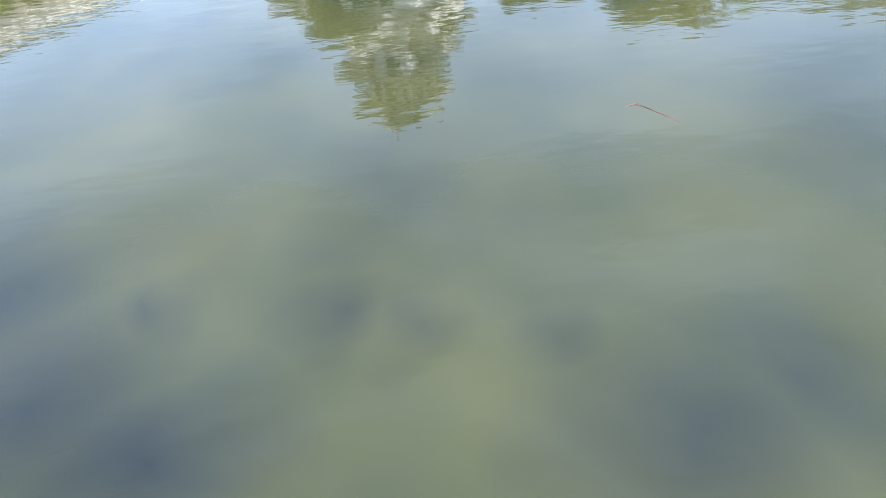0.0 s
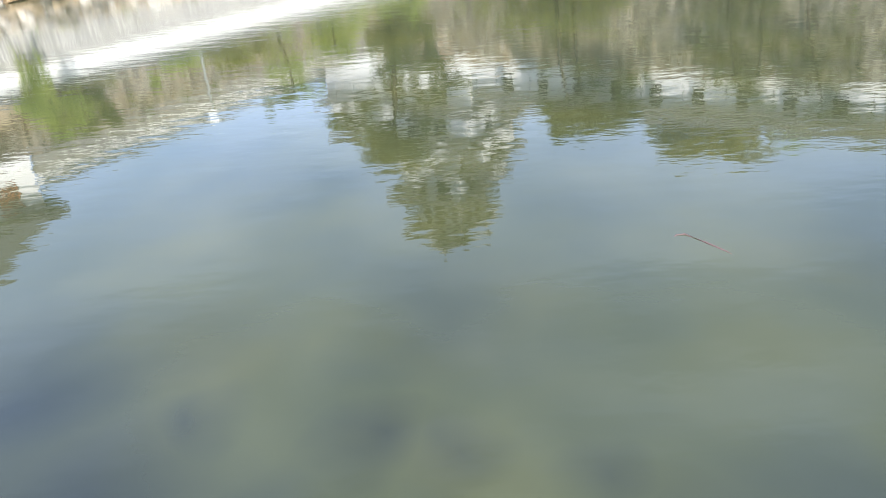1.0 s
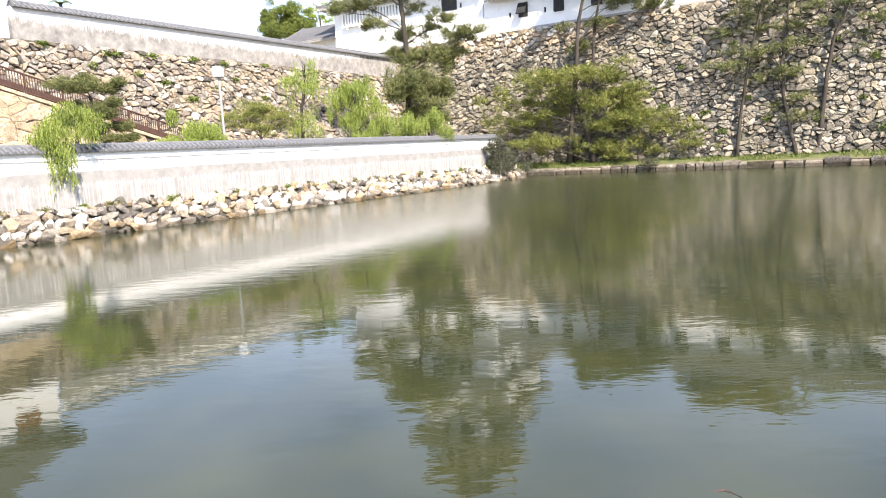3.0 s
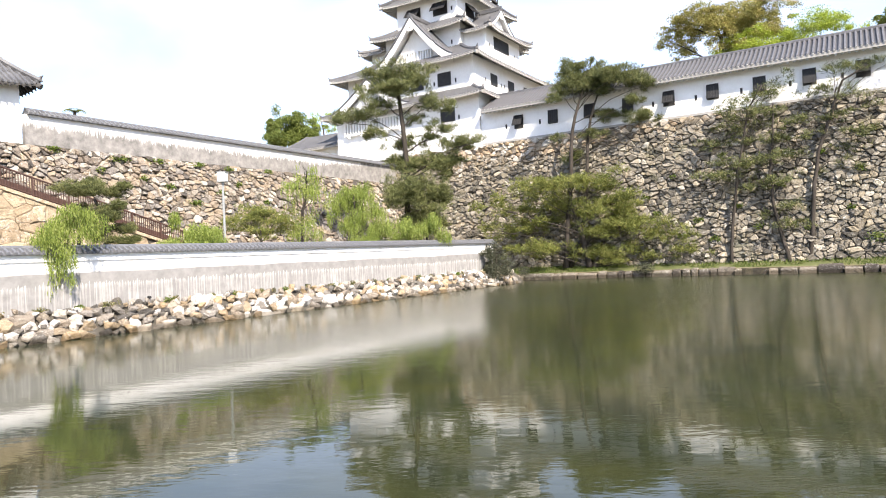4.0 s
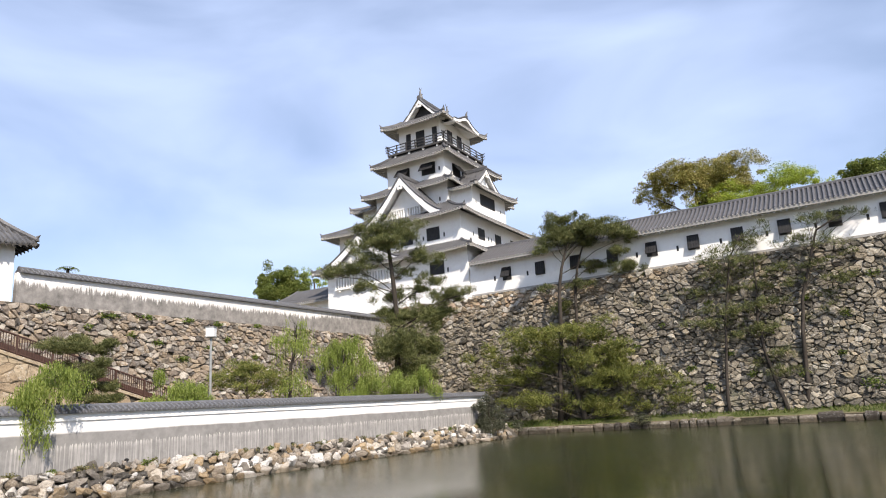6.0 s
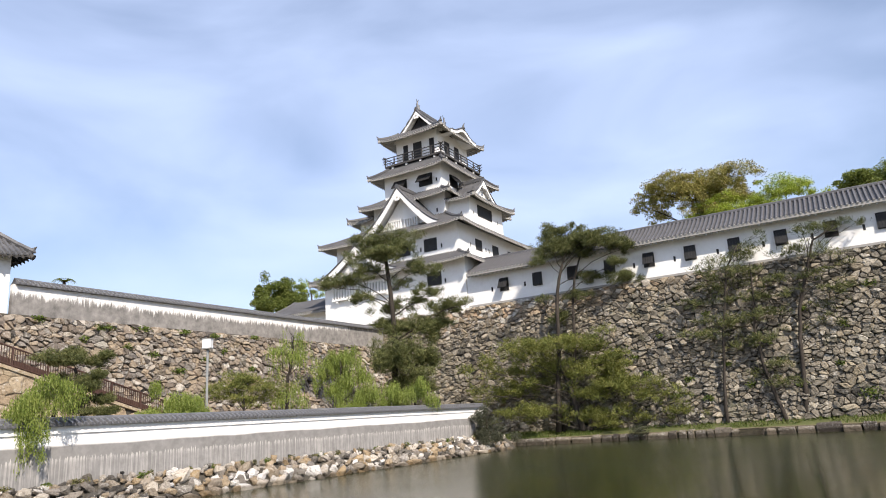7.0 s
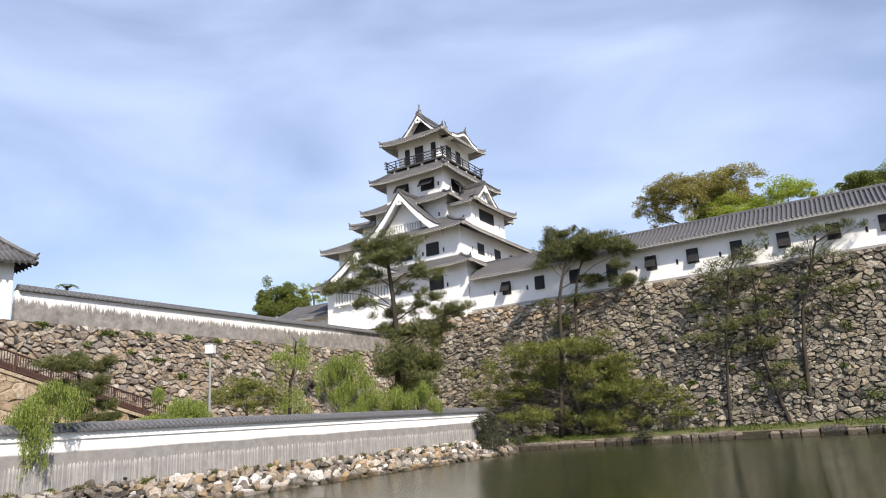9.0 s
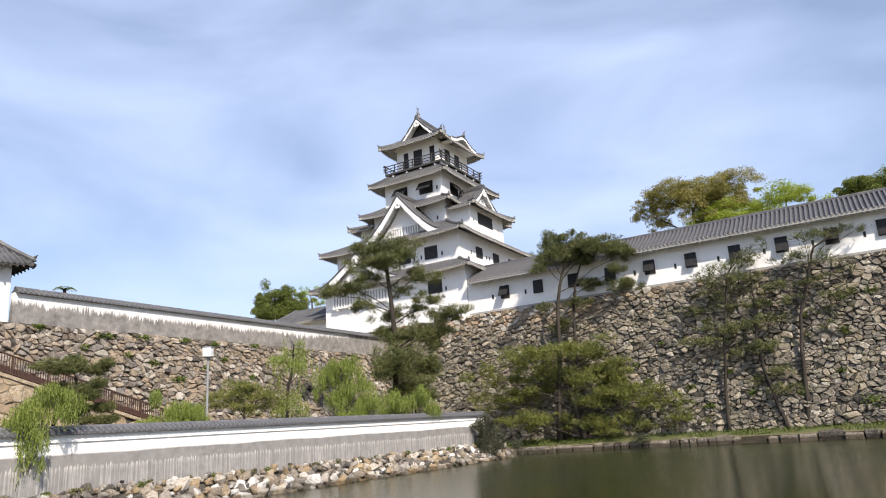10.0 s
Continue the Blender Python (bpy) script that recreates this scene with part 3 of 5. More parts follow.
def gable_roof(parent, m, half, depth, z0, z1, board=0.5, face_at=0.55, lattice=False, ornament=True, flare=0.0, inside=PLASTER):
    """A gable that faces local -y, apex above x=0, its roof running back over depth. m places it in its parent."""
    tiles = Shape()
    face = Shape()
    orn = Shape()

    def z_of(s):
        return z1 - (z1 - z0) * curve_drop(s) + flare * s ** 4
    ss = np.linspace(0, 1, 11)
    for sg in (-1, 1):
        white = Shape()
        tiles.sheet([[m @ Vector((sg * half * s, y, z_of(s) + 0.02)) for s in (ss if sg > 0 else ss[::-1])] for y in (0.0, depth)][::1])
        white.sheet([[m @ Vector((sg * half * s, y, z_of(s) - 0.14)) for s in (ss if sg > 0 else ss[::-1])] for y in (0.0, depth)])
        # bargeboard, widening to the foot
        outer = [(sg * half * s, z_of(s) - 0.02) for s in ss]
        inner = [(sg * half * s * 0.985, z_of(s) - board * (0.85 + 0.3 * s)) for s in ss]
        n = len(ss)
        for y in (0.0, 0.16):
            white.sheet([[m @ Vector((x, y, z)) for x, z in outer], [m @ Vector((x, y, z)) for x, z in inner]])
        white.sheet([[m @ Vector((x, y, z)) for x, z in inner] for y in (0.0, 0.16)])
        white.sheet([[m @ Vector((x, y, z)) for x, z in (outer[-1], inner[-1])] for y in (0.0, 0.16)])
        for y in np.arange(0.10, depth, 0.31):
            line = [m @ Vector((sg * half * s, y, z_of(s) + 0.02)) for s in ss[::-1]]
            rib_line(tiles, line)
        part("bargeboard", white, PLASTER, parent, "broad white curved bargeboard")
        rim = [m @ Vector((sg * half * s, 0.06, z_of(s) + 0.1)) for s in ss]
        tiles.tube(rim, [0.13] * len(rim), 6)
    for y0, y1 in ((-0.05, depth),):
        tiles.box(-0.2, 0.2, y0, y1, z1 - 0.02, z1 + 0.28, m)
        tiles.tube([m @ Vector((0, y0, z1 + 0.32)), m @ Vector((0, y1, z1 + 0.32))], [0.13, 0.13], 6)
    k = half * 0.93
    poly = [(-k, z0 - 0.25)] + [(sg * k * s, z_of(s) - board * 0.6) for sg, order in ((-1, ss[::-1]), (1, ss[1:])) for s in order] + [(k, z0 - 0.25)]
    face.prism(poly[::-1], face_at, face_at + 0.15, lambda a, b, d: m @ Vector((a, d, b)))
    if ornament:
        for ang in np.linspace(0, 2 * math.pi, 6)[:-1]:
            c = m @ Vector((0.24 * math.sin(ang), -0.06, z1 - board - 0.30 + 0.24 * math.cos(ang)))
            c2 = m @ Vector((0.24 * math.sin(ang), 0.08, z1 - board - 0.30 + 0.24 * math.cos(ang)))
            orn.tube([c, c2], [0.15, 0.15], 8)
        part("gable_pendant", orn, PLASTER, parent, "white carved gable pendant")
    part("gable_tiles", tiles, TILE, parent)
    part("gable_wall", face, inside, parent)
    if lattice:
        lat = Shape()
        zb = z0 + 0.25
        for c in (-1.0, 1.0):
            lat.box(c - 0.85, c + 0.85, face_at - 0.30, face_at - 0.02, zb, zb + 0.12, m)
            lat.box(c - 0.85, c + 0.85, face_at - 0.30, face_at - 0.02, zb + 0.98, zb + 1.08, m)
            for q in np.linspace(-0.75, 0.75, 6):
                lat.box(c + q - 0.06, c + q + 0.06, face_at - 0.28, face_at - 0.08, zb, zb + 1.05, m)
        part("lattice", lat, PLASTER, parent, "white plastered lattice window")


def window(parent, m, x, z, w, h, open_deg=0.0, frame_mat=None):
    """A dark window set into a wall face at local y=0 (facing -y), with a black top-hung shutter."""
    rec = Shape()
    rec.box(x, x + w, -0.015, 0.10, z, z + h, m)
    win = part("window", rec, SHUTTER, parent)
    fr = Shape()
    for a, b, c, d in ((x - 0.05, x, z - 0.05, z + h + 0.05), (x + w, x + w + 0.05, z - 0.05, z + h + 0.05), (x, x + w, z + h, z + h + 0.05), (x, x + w, z - 0.05, z)):
        fr.box(a, b, -0.04, 0.04, c, d, m)
    part("window_frame", fr, RAILWOOD, win)
    if open_deg:
        q = m @ Matrix.Translation((x, -0.06, z + h)) @ Matrix.Rotation(-radians(open_deg), 4, "X")
        sh = Shape()
        sh.box(-0.04, w + 0.04, -0.06, 0.0, -h, 0.02, q)
        for i in range(4):
            sh.box(w * (i + 0.5) / 4 - 0.03, w * (i + 0.5) / 4 + 0.03, -0.09, -0.06, -h, 0, q)
        part("shutter", sh, SHUTTER, win, "black top-hung shutter propped open")
    return win


def loophole(parent, m, x, z, w=0.17, h=0.42):
    s = Shape()
    s.box(x - w / 2, x + w / 2, -0.012, 0.08, z, z + h, m)
    part("loophole", s, SHUTTER, parent)


def faceY(y):
    return Matrix.Translation((0, y, 0))


def faceX(x):
    """Places local (x, -y outwards) on a wall that faces castle +x; local x runs along castle y."""
    return Matrix.Translation((x, 0, 0)) @ Matrix.Rotation(radians(90), 4, "Z")


# ---- keep ----
keep = thing("castle_keep", CASTLE, "white plastered five-roofed castle keep with grey tiles", "castle keep")


def storey(x0, x1, y0, y1, z0, z1, name="wall"):
    s = Shape()
    s.box(x0, x1, y0, y1, z0, z1)
    part(name, s, PLASTER, keep)


storey(-17.3, -0.3, 0.5, 17.6, 12.1, 17.15)
storey(-16.3, -1.3, 1.4, 19.2, 17.1, 21.05)
storey(-13.0, -3.9, 3.9, 16.2, 20.9, 25.4)
storey(-11.8, -4.5, 4.5, 14.4, 25.5, 29.3)
storey(-10.4, -5.1, 5.1, 11.9, 29.2, 33.2)
# base moulding steps
st = Shape()
st.box(-17.45, -0.15, 0.36, 17.7, 12.1, 12.45)
part("base_course", st, PLASTER, keep)
skirt(keep, (-18.4, 0.8, -0.7, 18.7), (-16.3, -1.3, 1.4, 16.8), 16.85, 18.05, 0.2)
skirt(keep, (-17.6, 0.0, 0.0, 20.6), (-13.0, -3.9, 3.9, 16.2), 20.72, 23.0, 0.22)
skirt(keep, (-14.1, -2.7, 2.7, 17.3), (-11.8, -4.5, 4.5, 14.4), 24.95, 26.1, 0.24)
skirt(keep, (-13.2, -3.35, 3.35, 15.9), (-10.9, -4.3, 4.3, 12.8), 28.45, 29.55, 0.25)
skirt(keep, (-11.75, -3.6, 3.6, 13.3), (-10.0, -5.35, 5.2, 11.7), 32.7, 33.75, 0.34)
# gables
gable_roof(keep, Matrix.Translation((-7.68, 5.3, 0)), 3.15, 6.85, 33.2, 36.1, board=0.36, face_at=0.8, inside=SHUTTER)
gable_roof(keep, Matrix.Translation((-7.9, 1.0, 0)), 4.7, 4.0, 21.35, 25.85, board=0.75, face_at=1.1, lattice=True)
gable_roof(keep, Matrix.Translation((-12.75, -0.1, 0)), 5.1, 3.0, 17.2, 20.3, board=0.7, face_at=0.6)
# bays on both flanks with their own gabled roofs
for sgn, xa, xb in ((1, -4.2, -1.5), (-1, -15.4, -12.7)):
    storey(min(xa, xb), max(xa, xb), 4.6, 12.3, 21.2, 24.5, "bay_wall")
    out = (-3.88, -0.45, 3.7, 13.3) if sgn > 0 else (-16.5, -13.02, 3.7, 13.3)
    inn = (-3.87, -2.3, 6.2, 10.8) if sgn > 0 else (-14.6, -13.03, 6.2, 10.8)
    skirt(keep, out, inn, 24.2, 25.35, 0.3, open_sides=(3,) if sgn > 0 else (1,))
gable_roof(keep, Matrix.Translation((-1.55, 8.5, 0)) @ Matrix.Rotation(radians(90), 4, "Z"), 2.9, 3.2, 24.95, 27.2, board=0.35, face_at=0.5)
# curved eaves gable over the balcony's flank
kar = Shape()
ktile = Shape()
prof = [(q, 32.92 + 0.85 * math.exp(-(q / 1.35) ** 2)) for q in np.linspace(-2.9, 2.9, 21)]
for x in (-3.55, -3.75):
    kar.sheet([[(x, 8.5 + q, z - 0.02) for q, z in prof], [(x, 8.5 + q, z - 0.36) for q, z in prof]])
kar.sheet([[(x, 8.5 + q, z - 0.36) for q, z in prof] for x in (-3.55, -5.2)])
ktile.sheet([[(x, 8.5 + q, z) for q, z in prof] for x in (-3.5, -7.0)])
for q, z in prof[1:-1]:
    ktile.tube([(-3.48, 8.5 + q, z + 0.03), (-6.6, 8.5 + q, z + 0.03)], [0.07, 0.07], 6)
ktile.tube([(-3.4, 8.5, 33.9), (-6.6, 8.5, 33.9)], [0.17, 0.17], 6)
ktile.tube([(-3.5, 8.5, 33.85), (-3.5, 8.5, 34.2), (-3.35, 8.5, 34.5)], [0.16, 0.12, 0.03], 5)
part("curved_gable_board", kar, PLASTER, keep, "white undulating gable board", True)
part("curved_gable_tiles", ktile, TILE, keep)


def fish_finial(y, tail):
    """A curled fish-shaped roof ornament that stands on the ridge."""
    s = Shape()
    x = -7.68
    s.tube([(x, y, 36.25), (x, y + 0.06 * tail, 36.6), (x, y - 0.08 * tail, 37.0), (x, y - 0.02 * tail, 37.4)], [0.27, 0.22, 0.13, 0.06], 6)
    s.box(x - 0.26, x + 0.26, y - 0.05, y + 0.05, 36.75, 36.83)
    s.tube([(x, y, 37.3), (x, y + 0.28 * tail, 37.75)], [0.07, 0.02], 5)
    s.tube([(x, y, 37.3), (x, y - 0.24 * tail, 37.62)], [0.07, 0.02], 5)
    part("ridge_finial", s, TILE_DARK, keep, "dark curled fish-shaped ridge finial")


fish_finial(5.8, 1)
fish_finial(11.6, -1)

# windows of the keep
for x, z, w, h, o in ((-4.45, 14.9, 1.5, 1.2, 0),):
    window(keep, faceY(0.5), x, z, w, h, o)
loophole(keep, faceY(0.5), -2.5, 14.95)
for x in (-5.16, -8.3, -11.5):
    window(keep, faceY(1.4), x, 18.6, 1.4, 1.2)
for x in (-3.2, -5.62, -6.45, -9.0):
    loophole(keep, faceY(1.4), x, 18.7)
for y in (5.0, 8.8, 12.6):
    window(keep, faceX(-1.3), y, 18.85, 1.3, 1.05)
for y in (3.9, 7.2, 7.9, 11.0):
    loophole(keep, faceX(-1.3), y, 18.9)
window(keep, faceX(-1.5), 6.4, 22.75, 3.2, 1.15)
loophole(keep, faceX(-1.5), 5.4, 22.7, 0.14, 0.35)
loophole(keep, faceX(-1.5), 11.0, 22.7, 0.14, 0.35)
loophole(keep, faceY(3.9), -4.9, 23.3)
window(keep, faceY(4.5), -7.25, 26.75, 1.6, 1.2, 38)
window(keep, faceY(4.5), -10.4, 26.75, 1.5, 1.2, 38)
loophole(keep, faceY(4.5), -5.1, 26.9)
window(keep, faceX(-4.5), 6.3, 26.75, 1.6, 1.2, 38)
window(keep, faceX(-4.5), 10.6, 26.9, 1.5, 1.1, 0)
loophole(keep, faceX(-4.5), 9.0, 27.0)
for x, w in ((-9.4, 0.5), (-8.1, 1.0), (-6.0, 0.5)):
    window(keep, faceY(5.1), x, 30.4, w, 1.75)
for y, w in ((6.7, 1.0), (8.9, 0.9)):
    window(keep, faceX(-5.1), y, 30.4, w, 1.75)
# lattice bay window low on the front
lat = Shape()
lat.box(-16.1, -9.0, 0.12, 0.52, 14.95, 15.12)
lat.box(-16.1, -9.0, 0.12, 0.52, 16.25, 16.4)
for q in np.arange(-16.05, -8.95, 0.36):
    lat.box(q, q + 0.17, 0.14, 0.34, 15.0, 16.3)
for q in np.arange(-15.6, -9.0, 1.6):
    lat.box(q, q + 0.25, 0.15, 0.55, 14.75, 14.97)
part("bay_lattice", lat, PLASTER, keep, "white plastered lattice bay window")
# grey sheet behind the bars paints the shade of the gaps
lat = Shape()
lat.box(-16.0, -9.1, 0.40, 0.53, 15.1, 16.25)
part("bay_shade", lat, GREY_SHADE, keep)

# balcony
bal = Shape()
bal.box(-11.35, -4.05, 4.05, 12.9, 29.72, 29.92)
part("balcony_floor", bal, RAILWOOD, keep, "dark wooden balcony deck")
for (ax, ay), (bx, by) in (((-11.3, 4.1), (-4.1, 4.1)), ((-4.1, 4.1), (-4.1, 12.85)), ((-11.3, 4.1), (-11.3, 12.85)), ((-11.3, 12.85), (-4.1, 12.85))):
    ex, ey = (0.35, 0) if ay == by else (0, 0.35)
    for z, r in ((30.82, 0.055), (30.5, 0.04), (30.18, 0.04)):
        rl = Shape()
        rl.tube([(ax - ex, ay - ey, z + 0.06), (ax, ay, z), (bx, by, z), (bx + ex, by + ey, z + 0.06)], [r] * 4, 6)
        part("rail", rl, RAILWOOD, keep)
    n = 7
    for i in range(n):
        x, y = ax + (bx - ax) * i / (n - 1), ay + (by - ay) * i / (n - 1)
        po = Shape()
        po.box(x - 0.05, x + 0.05, y - 0.05, y + 0.05, 29.9, 30.95 if i in (0, n - 1) else 30.8)
        part("baluster", po, RAILWOOD, keep)
# brackets with white ends under the balcony
for x in (-10.4, -8.6, -6.8, -5.0):
    br = Shape()
    br.box(x - 0.1, x + 0.1, 4.15, 5.0, 29.5, 29.72)
    part("balcony_bracket", br, PLASTER, keep)
for y in (5.4, 7.4, 9.4, 11.4):
    br = Shape()
    br.box(-5.0, -4.15, y - 0.1, y + 0.1, 29.5, 29.72)
    part("balcony_bracket", br, PLASTER, keep)

# annexe beside the keep
annex = thing("annexe", CASTLE @ pose(-21.5, 3.0, 12.15), "low white annexe with grey tiled roof", "annexe")
s = Shape()
s.box(-5.0, 4.2, 0.0, 6.0, 0.0, 2.6)
part("wall", s, PLASTER, annex)
skirt(annex, (-6.0, 4.4, -1.0, 7.0), (-5.0, 4.2, 2.9, 3.1), 2.6, 4.7, 0.15)
s = Shape()
s.tube([(2.6, -0.12, 0.0), (2.6, -0.12, 2.2), (2.4, -0.75, 2.55)], [0.06] * 3, 6)
part("downpipe", s, RAILWOOD, annex)

# ---- gallery along the high wall ----
GAL_END = 62.0
gallery = thing("gallery_building", CASTLE @ pose(0, 0, 12.1), "long white gallery building with black windows on the stone wall", "gallery")
s = Shape()
s.box(-0.25, GAL_END, 0.62, 5.4, 0.0, 3.25)
part("wall", s, PLASTER, gallery)
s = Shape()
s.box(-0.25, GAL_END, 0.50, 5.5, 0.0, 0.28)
part("base_course", s, GREY_SHADE, gallery)
fs = faceY(0.62)
for i in range(-1, 20):
    if i >= 0:
        window(gallery, fs, 3.15 + 3.26 * i, 1.22, 0.78, 1.08, (32, 4, 8, 5, 28, 12, 6, 14)[i % 8])
    loophole(gallery, fs, 2.3 + 3.26 * i + (3.26 if i < 0 else 0) + 0.0, 1.28)
# roof: two slopes with rows of cover tiles
EZ, RZ, EY, RY = 3.08, 4.95, -0.3, 3.0


def slope_pt(x, r, dz=0.0, back=False):
    y = EY + (RY - EY) * r
    return (x, 2 * RY - y if back else y, EZ + (RZ - EZ) * (0.8 * r + 0.2 * r * r) + dz)


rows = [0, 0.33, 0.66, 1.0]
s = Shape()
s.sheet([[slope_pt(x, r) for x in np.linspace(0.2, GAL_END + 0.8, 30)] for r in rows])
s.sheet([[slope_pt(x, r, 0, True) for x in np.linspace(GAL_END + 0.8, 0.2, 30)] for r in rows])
# slab seen between the tile rows, with the gap shade in its colour
part("roof_slab", s, TILE_GAP_SHADE, gallery)
# soffit and eaves edge in the plaster with shade in its colour
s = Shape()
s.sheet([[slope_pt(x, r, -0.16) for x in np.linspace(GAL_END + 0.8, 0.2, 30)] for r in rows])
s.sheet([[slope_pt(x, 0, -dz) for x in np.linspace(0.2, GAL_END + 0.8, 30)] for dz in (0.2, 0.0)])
part("soffit", s, GREY_SHADE, gallery)
s = Shape()
rib_line(s, [slope_pt(0, r, 0.0) for r in rows], 0.095, 0.15)
rib = s.mesh("cover_tile", TILE_COVER)
s = Shape()
s.tube([slope_pt(0, -0.02, 0.03), slope_pt(0, 0.01, 0.03)], [0.075, 0.075], 8)
end_tile = s.mesh("end_tile", TILE_END)
for i in range(int(GAL_END / 0.325)):
    ob = new("cover_tile", rib)
    ob.parent, ob.location = gallery, (0.35 + 0.325 * i, 0, 0)
    tip = new("end_tile", end_tile)
    tip.parent = ob
s = Shape()
for i in range(int(GAL_END / 0.42)):
    x = 0.3 + 0.42 * i
    s.add([(x - 0.08, EY + 0.1, EZ - 0.32), (x + 0.08, EY + 0.1, EZ - 0.32), (x + 0.08, EY + 0.1, EZ - 0.16), (x - 0.08, EY + 0.1, EZ - 0.16), (x - 0.08, 0.65, EZ + 0.1), (x + 0.08, 0.65, EZ + 0.1), (x + 0.08, 0.65, EZ + 0.3), (x - 0.08, 0.65, EZ + 0.3)],
          [(0, 1, 2, 3), (1, 0, 4, 5), (1, 5, 6, 2), (0, 3, 7, 4)])
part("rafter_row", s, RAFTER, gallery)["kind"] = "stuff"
s = Shape()
s.box(0.2, GAL_END + 0.8, RY - 0.17, RY + 0.17, RZ - 0.05, RZ + 0.1)
s.tube([(0.2, RY, RZ + 0.12), (GAL_END + 0.8, RY, RZ + 0.12)], [0.1, 0.1], 8)
part("ridge", s, TILE, gallery)

# ---- corner turret beside the ramp ----
turret = thing("corner_turret", CASTLE @ pose(-9.85, -34.9, 9.5), "white corner turret with grey hipped roof", "turret")
s = Shape()
s.box(-8.0, 0.0, -9.0, 0.0, 0.0, 3.7)
part("wall", s, PLASTER, turret)
skirt(turret, (-8.8, 0.75, -9.8, 0.75), (-4.6, -3.4, -6.5, -2.5), 3.15, 7.3, 0.25, eaves=RAILWOOD)
for y in (-2.35, -6.4):
    w_ = window(turret, faceX(0.0), y, 1.25, 1.15, 1.25)
    s = Shape()
    for q in range(5):
        s.box(-0.02, 0.07, y + 0.06 + q * 0.24, y + 0.15 + q * 0.24, 1.25, 2.5)
    part("orange_slats", s, ORANGEWOOD, w_, "orange-brown wooden slats")


# ---- plastered walls with tiled copings ----
def coping(parent, x0, x1, yc, ze, zr, half, mat, pitch):
    s = Shape()
    prof = [(yc - half, ze), (yc - half, ze + 0.05), (yc - 0.12, zr - 0.1), (yc + 0.12, zr - 0.1), (yc + half, ze + 0.05), (yc + half, ze)]
    s.prism(prof, x0, x1, lambda a, b, d: (d, a, b))
    part("coping", s, mat, parent, "grey tiled coping")
    s = Shape()
    s.box(x0, x1, yc - 0.13, yc + 0.13, zr - 0.11, zr - 0.03)
    s.tube([(x0, yc, zr - 0.02), (x1, yc, zr - 0.02)], [0.09, 0.09], 8)
    part("coping_ridge", s, mat, parent)
    s = Shape()
    rib_line(s, [(0, yc - half - 0.02, ze + 0.06), (0, yc - 0.12, zr - 0.09)], 0.06, 0.07)
    rib_line(s, [(0, yc + half + 0.02, ze + 0.06), (0, yc + 0.12, zr - 0.09)], 0.06, 0.07)
    s.tube([(0, yc - half - 0.05, ze + 0.06), (0, yc - half + 0.04, ze + 0.08)], [0.062, 0.062], 8)
    me = s.mesh("cover_tile", mat)
    n = int((x1 - x0) / pitch)
    for i in range(n):
        ob = new("cover_tile", me)
        ob.parent, ob.location = parent, (x0 + 0.1 + pitch * i, 0, 0)


low = thing("wall_shore", SHORE, "low white plastered wall with grey stains and tiled coping", "wall", kind="structure")
s = Shape()
s.box(-27, 32.0, 1.2, 1.55, 0.7, 2.85)
part("plaster", s, NEAR_PLASTER, low)
s = Shape()
s.box(-27, 32.05, 1.14, 1.61, 2.77, 3.04)
part("eaves_moulding", s, PLASTER, low)
coping(low, -27, 32.2, 1.375, 3.02, 3.30, 0.36, TILE_DARK, 0.24)

for x, z in ((4.01, 1.21), (12.75, 1.17)):
    s = Shape()
    s.tube([(x, 1.3, z), (x, 1.06, z - 0.01)], [0.055, 0.055], 10)
    part("drain_pipe", s, SHUTTER, low, "short black drain pipe")

upper = thing("wall_upper", LEFT, "weathered white plastered wall with grey tile coping on stone", "wall", kind="structure")
s = Shape()
s.box(-34.7, 1.0, 9.8, 10.1, 9.45, 11.2)
part("plaster", s, UPPER_PLASTER, upper)
coping(upper, -34.6, 1.0, 9.95, 11.18, 11.52, 0.38, TILE_DARK, 0.3)

# ---- ramp with railing below the side wall ----
rmp = thing("stone_ramp", LEFT, "sandstone-block ramp beside the side wall", "ramp", kind="structure")


def ramp_z(x):
    return max(0.9, 6.2 - 0.302 * (x + 36.9))


s = Shape()
xs = np.linspace(-50, -19.4, 12)
s.sheet([[(x, y, ramp_z(x)) for x in xs] for y in (5.8, 9.4)])
s.sheet([[(x, 5.86, z if z < 0.5 else ramp_z(x)) for x in xs] for z in (0.3, 1.0)])
part("ramp_core", s, JOINT, rmp)
s = Shape()
s.prism([(x, ramp_z(x) + dz) for x, dz in ((-50, -0.05), (-19.4, -0.05), (-19.4, 0.12), (-50, 0.12))], 5.7, 6.15, lambda a, b, d: (a, d, b))
part("ramp_kerb", s, STONE_RAMP, rmp, "pale stone ramp kerb")
rail = thing("ramp_railing", LEFT, "brown metal railing with balusters along the ramp", "railing")
s = Shape()
for dz, r in ((1.12, 0.045), (0.25, 0.03)):
    s.tube([(x, 5.95, ramp_z(x) + dz) for x in xs], [r] * len(xs), 6)
part("handrail", s, BROWNRAIL, rail)
for i, x in enumerate(np.arange(-49, -19.5, 1.8)):
    p = Shape()
    p.box(x - 0.04, x + 0.04, 5.91, 5.99, ramp_z(x), ramp_z(x) + 1.15)
    part("post", p, BROWNRAIL, rail)
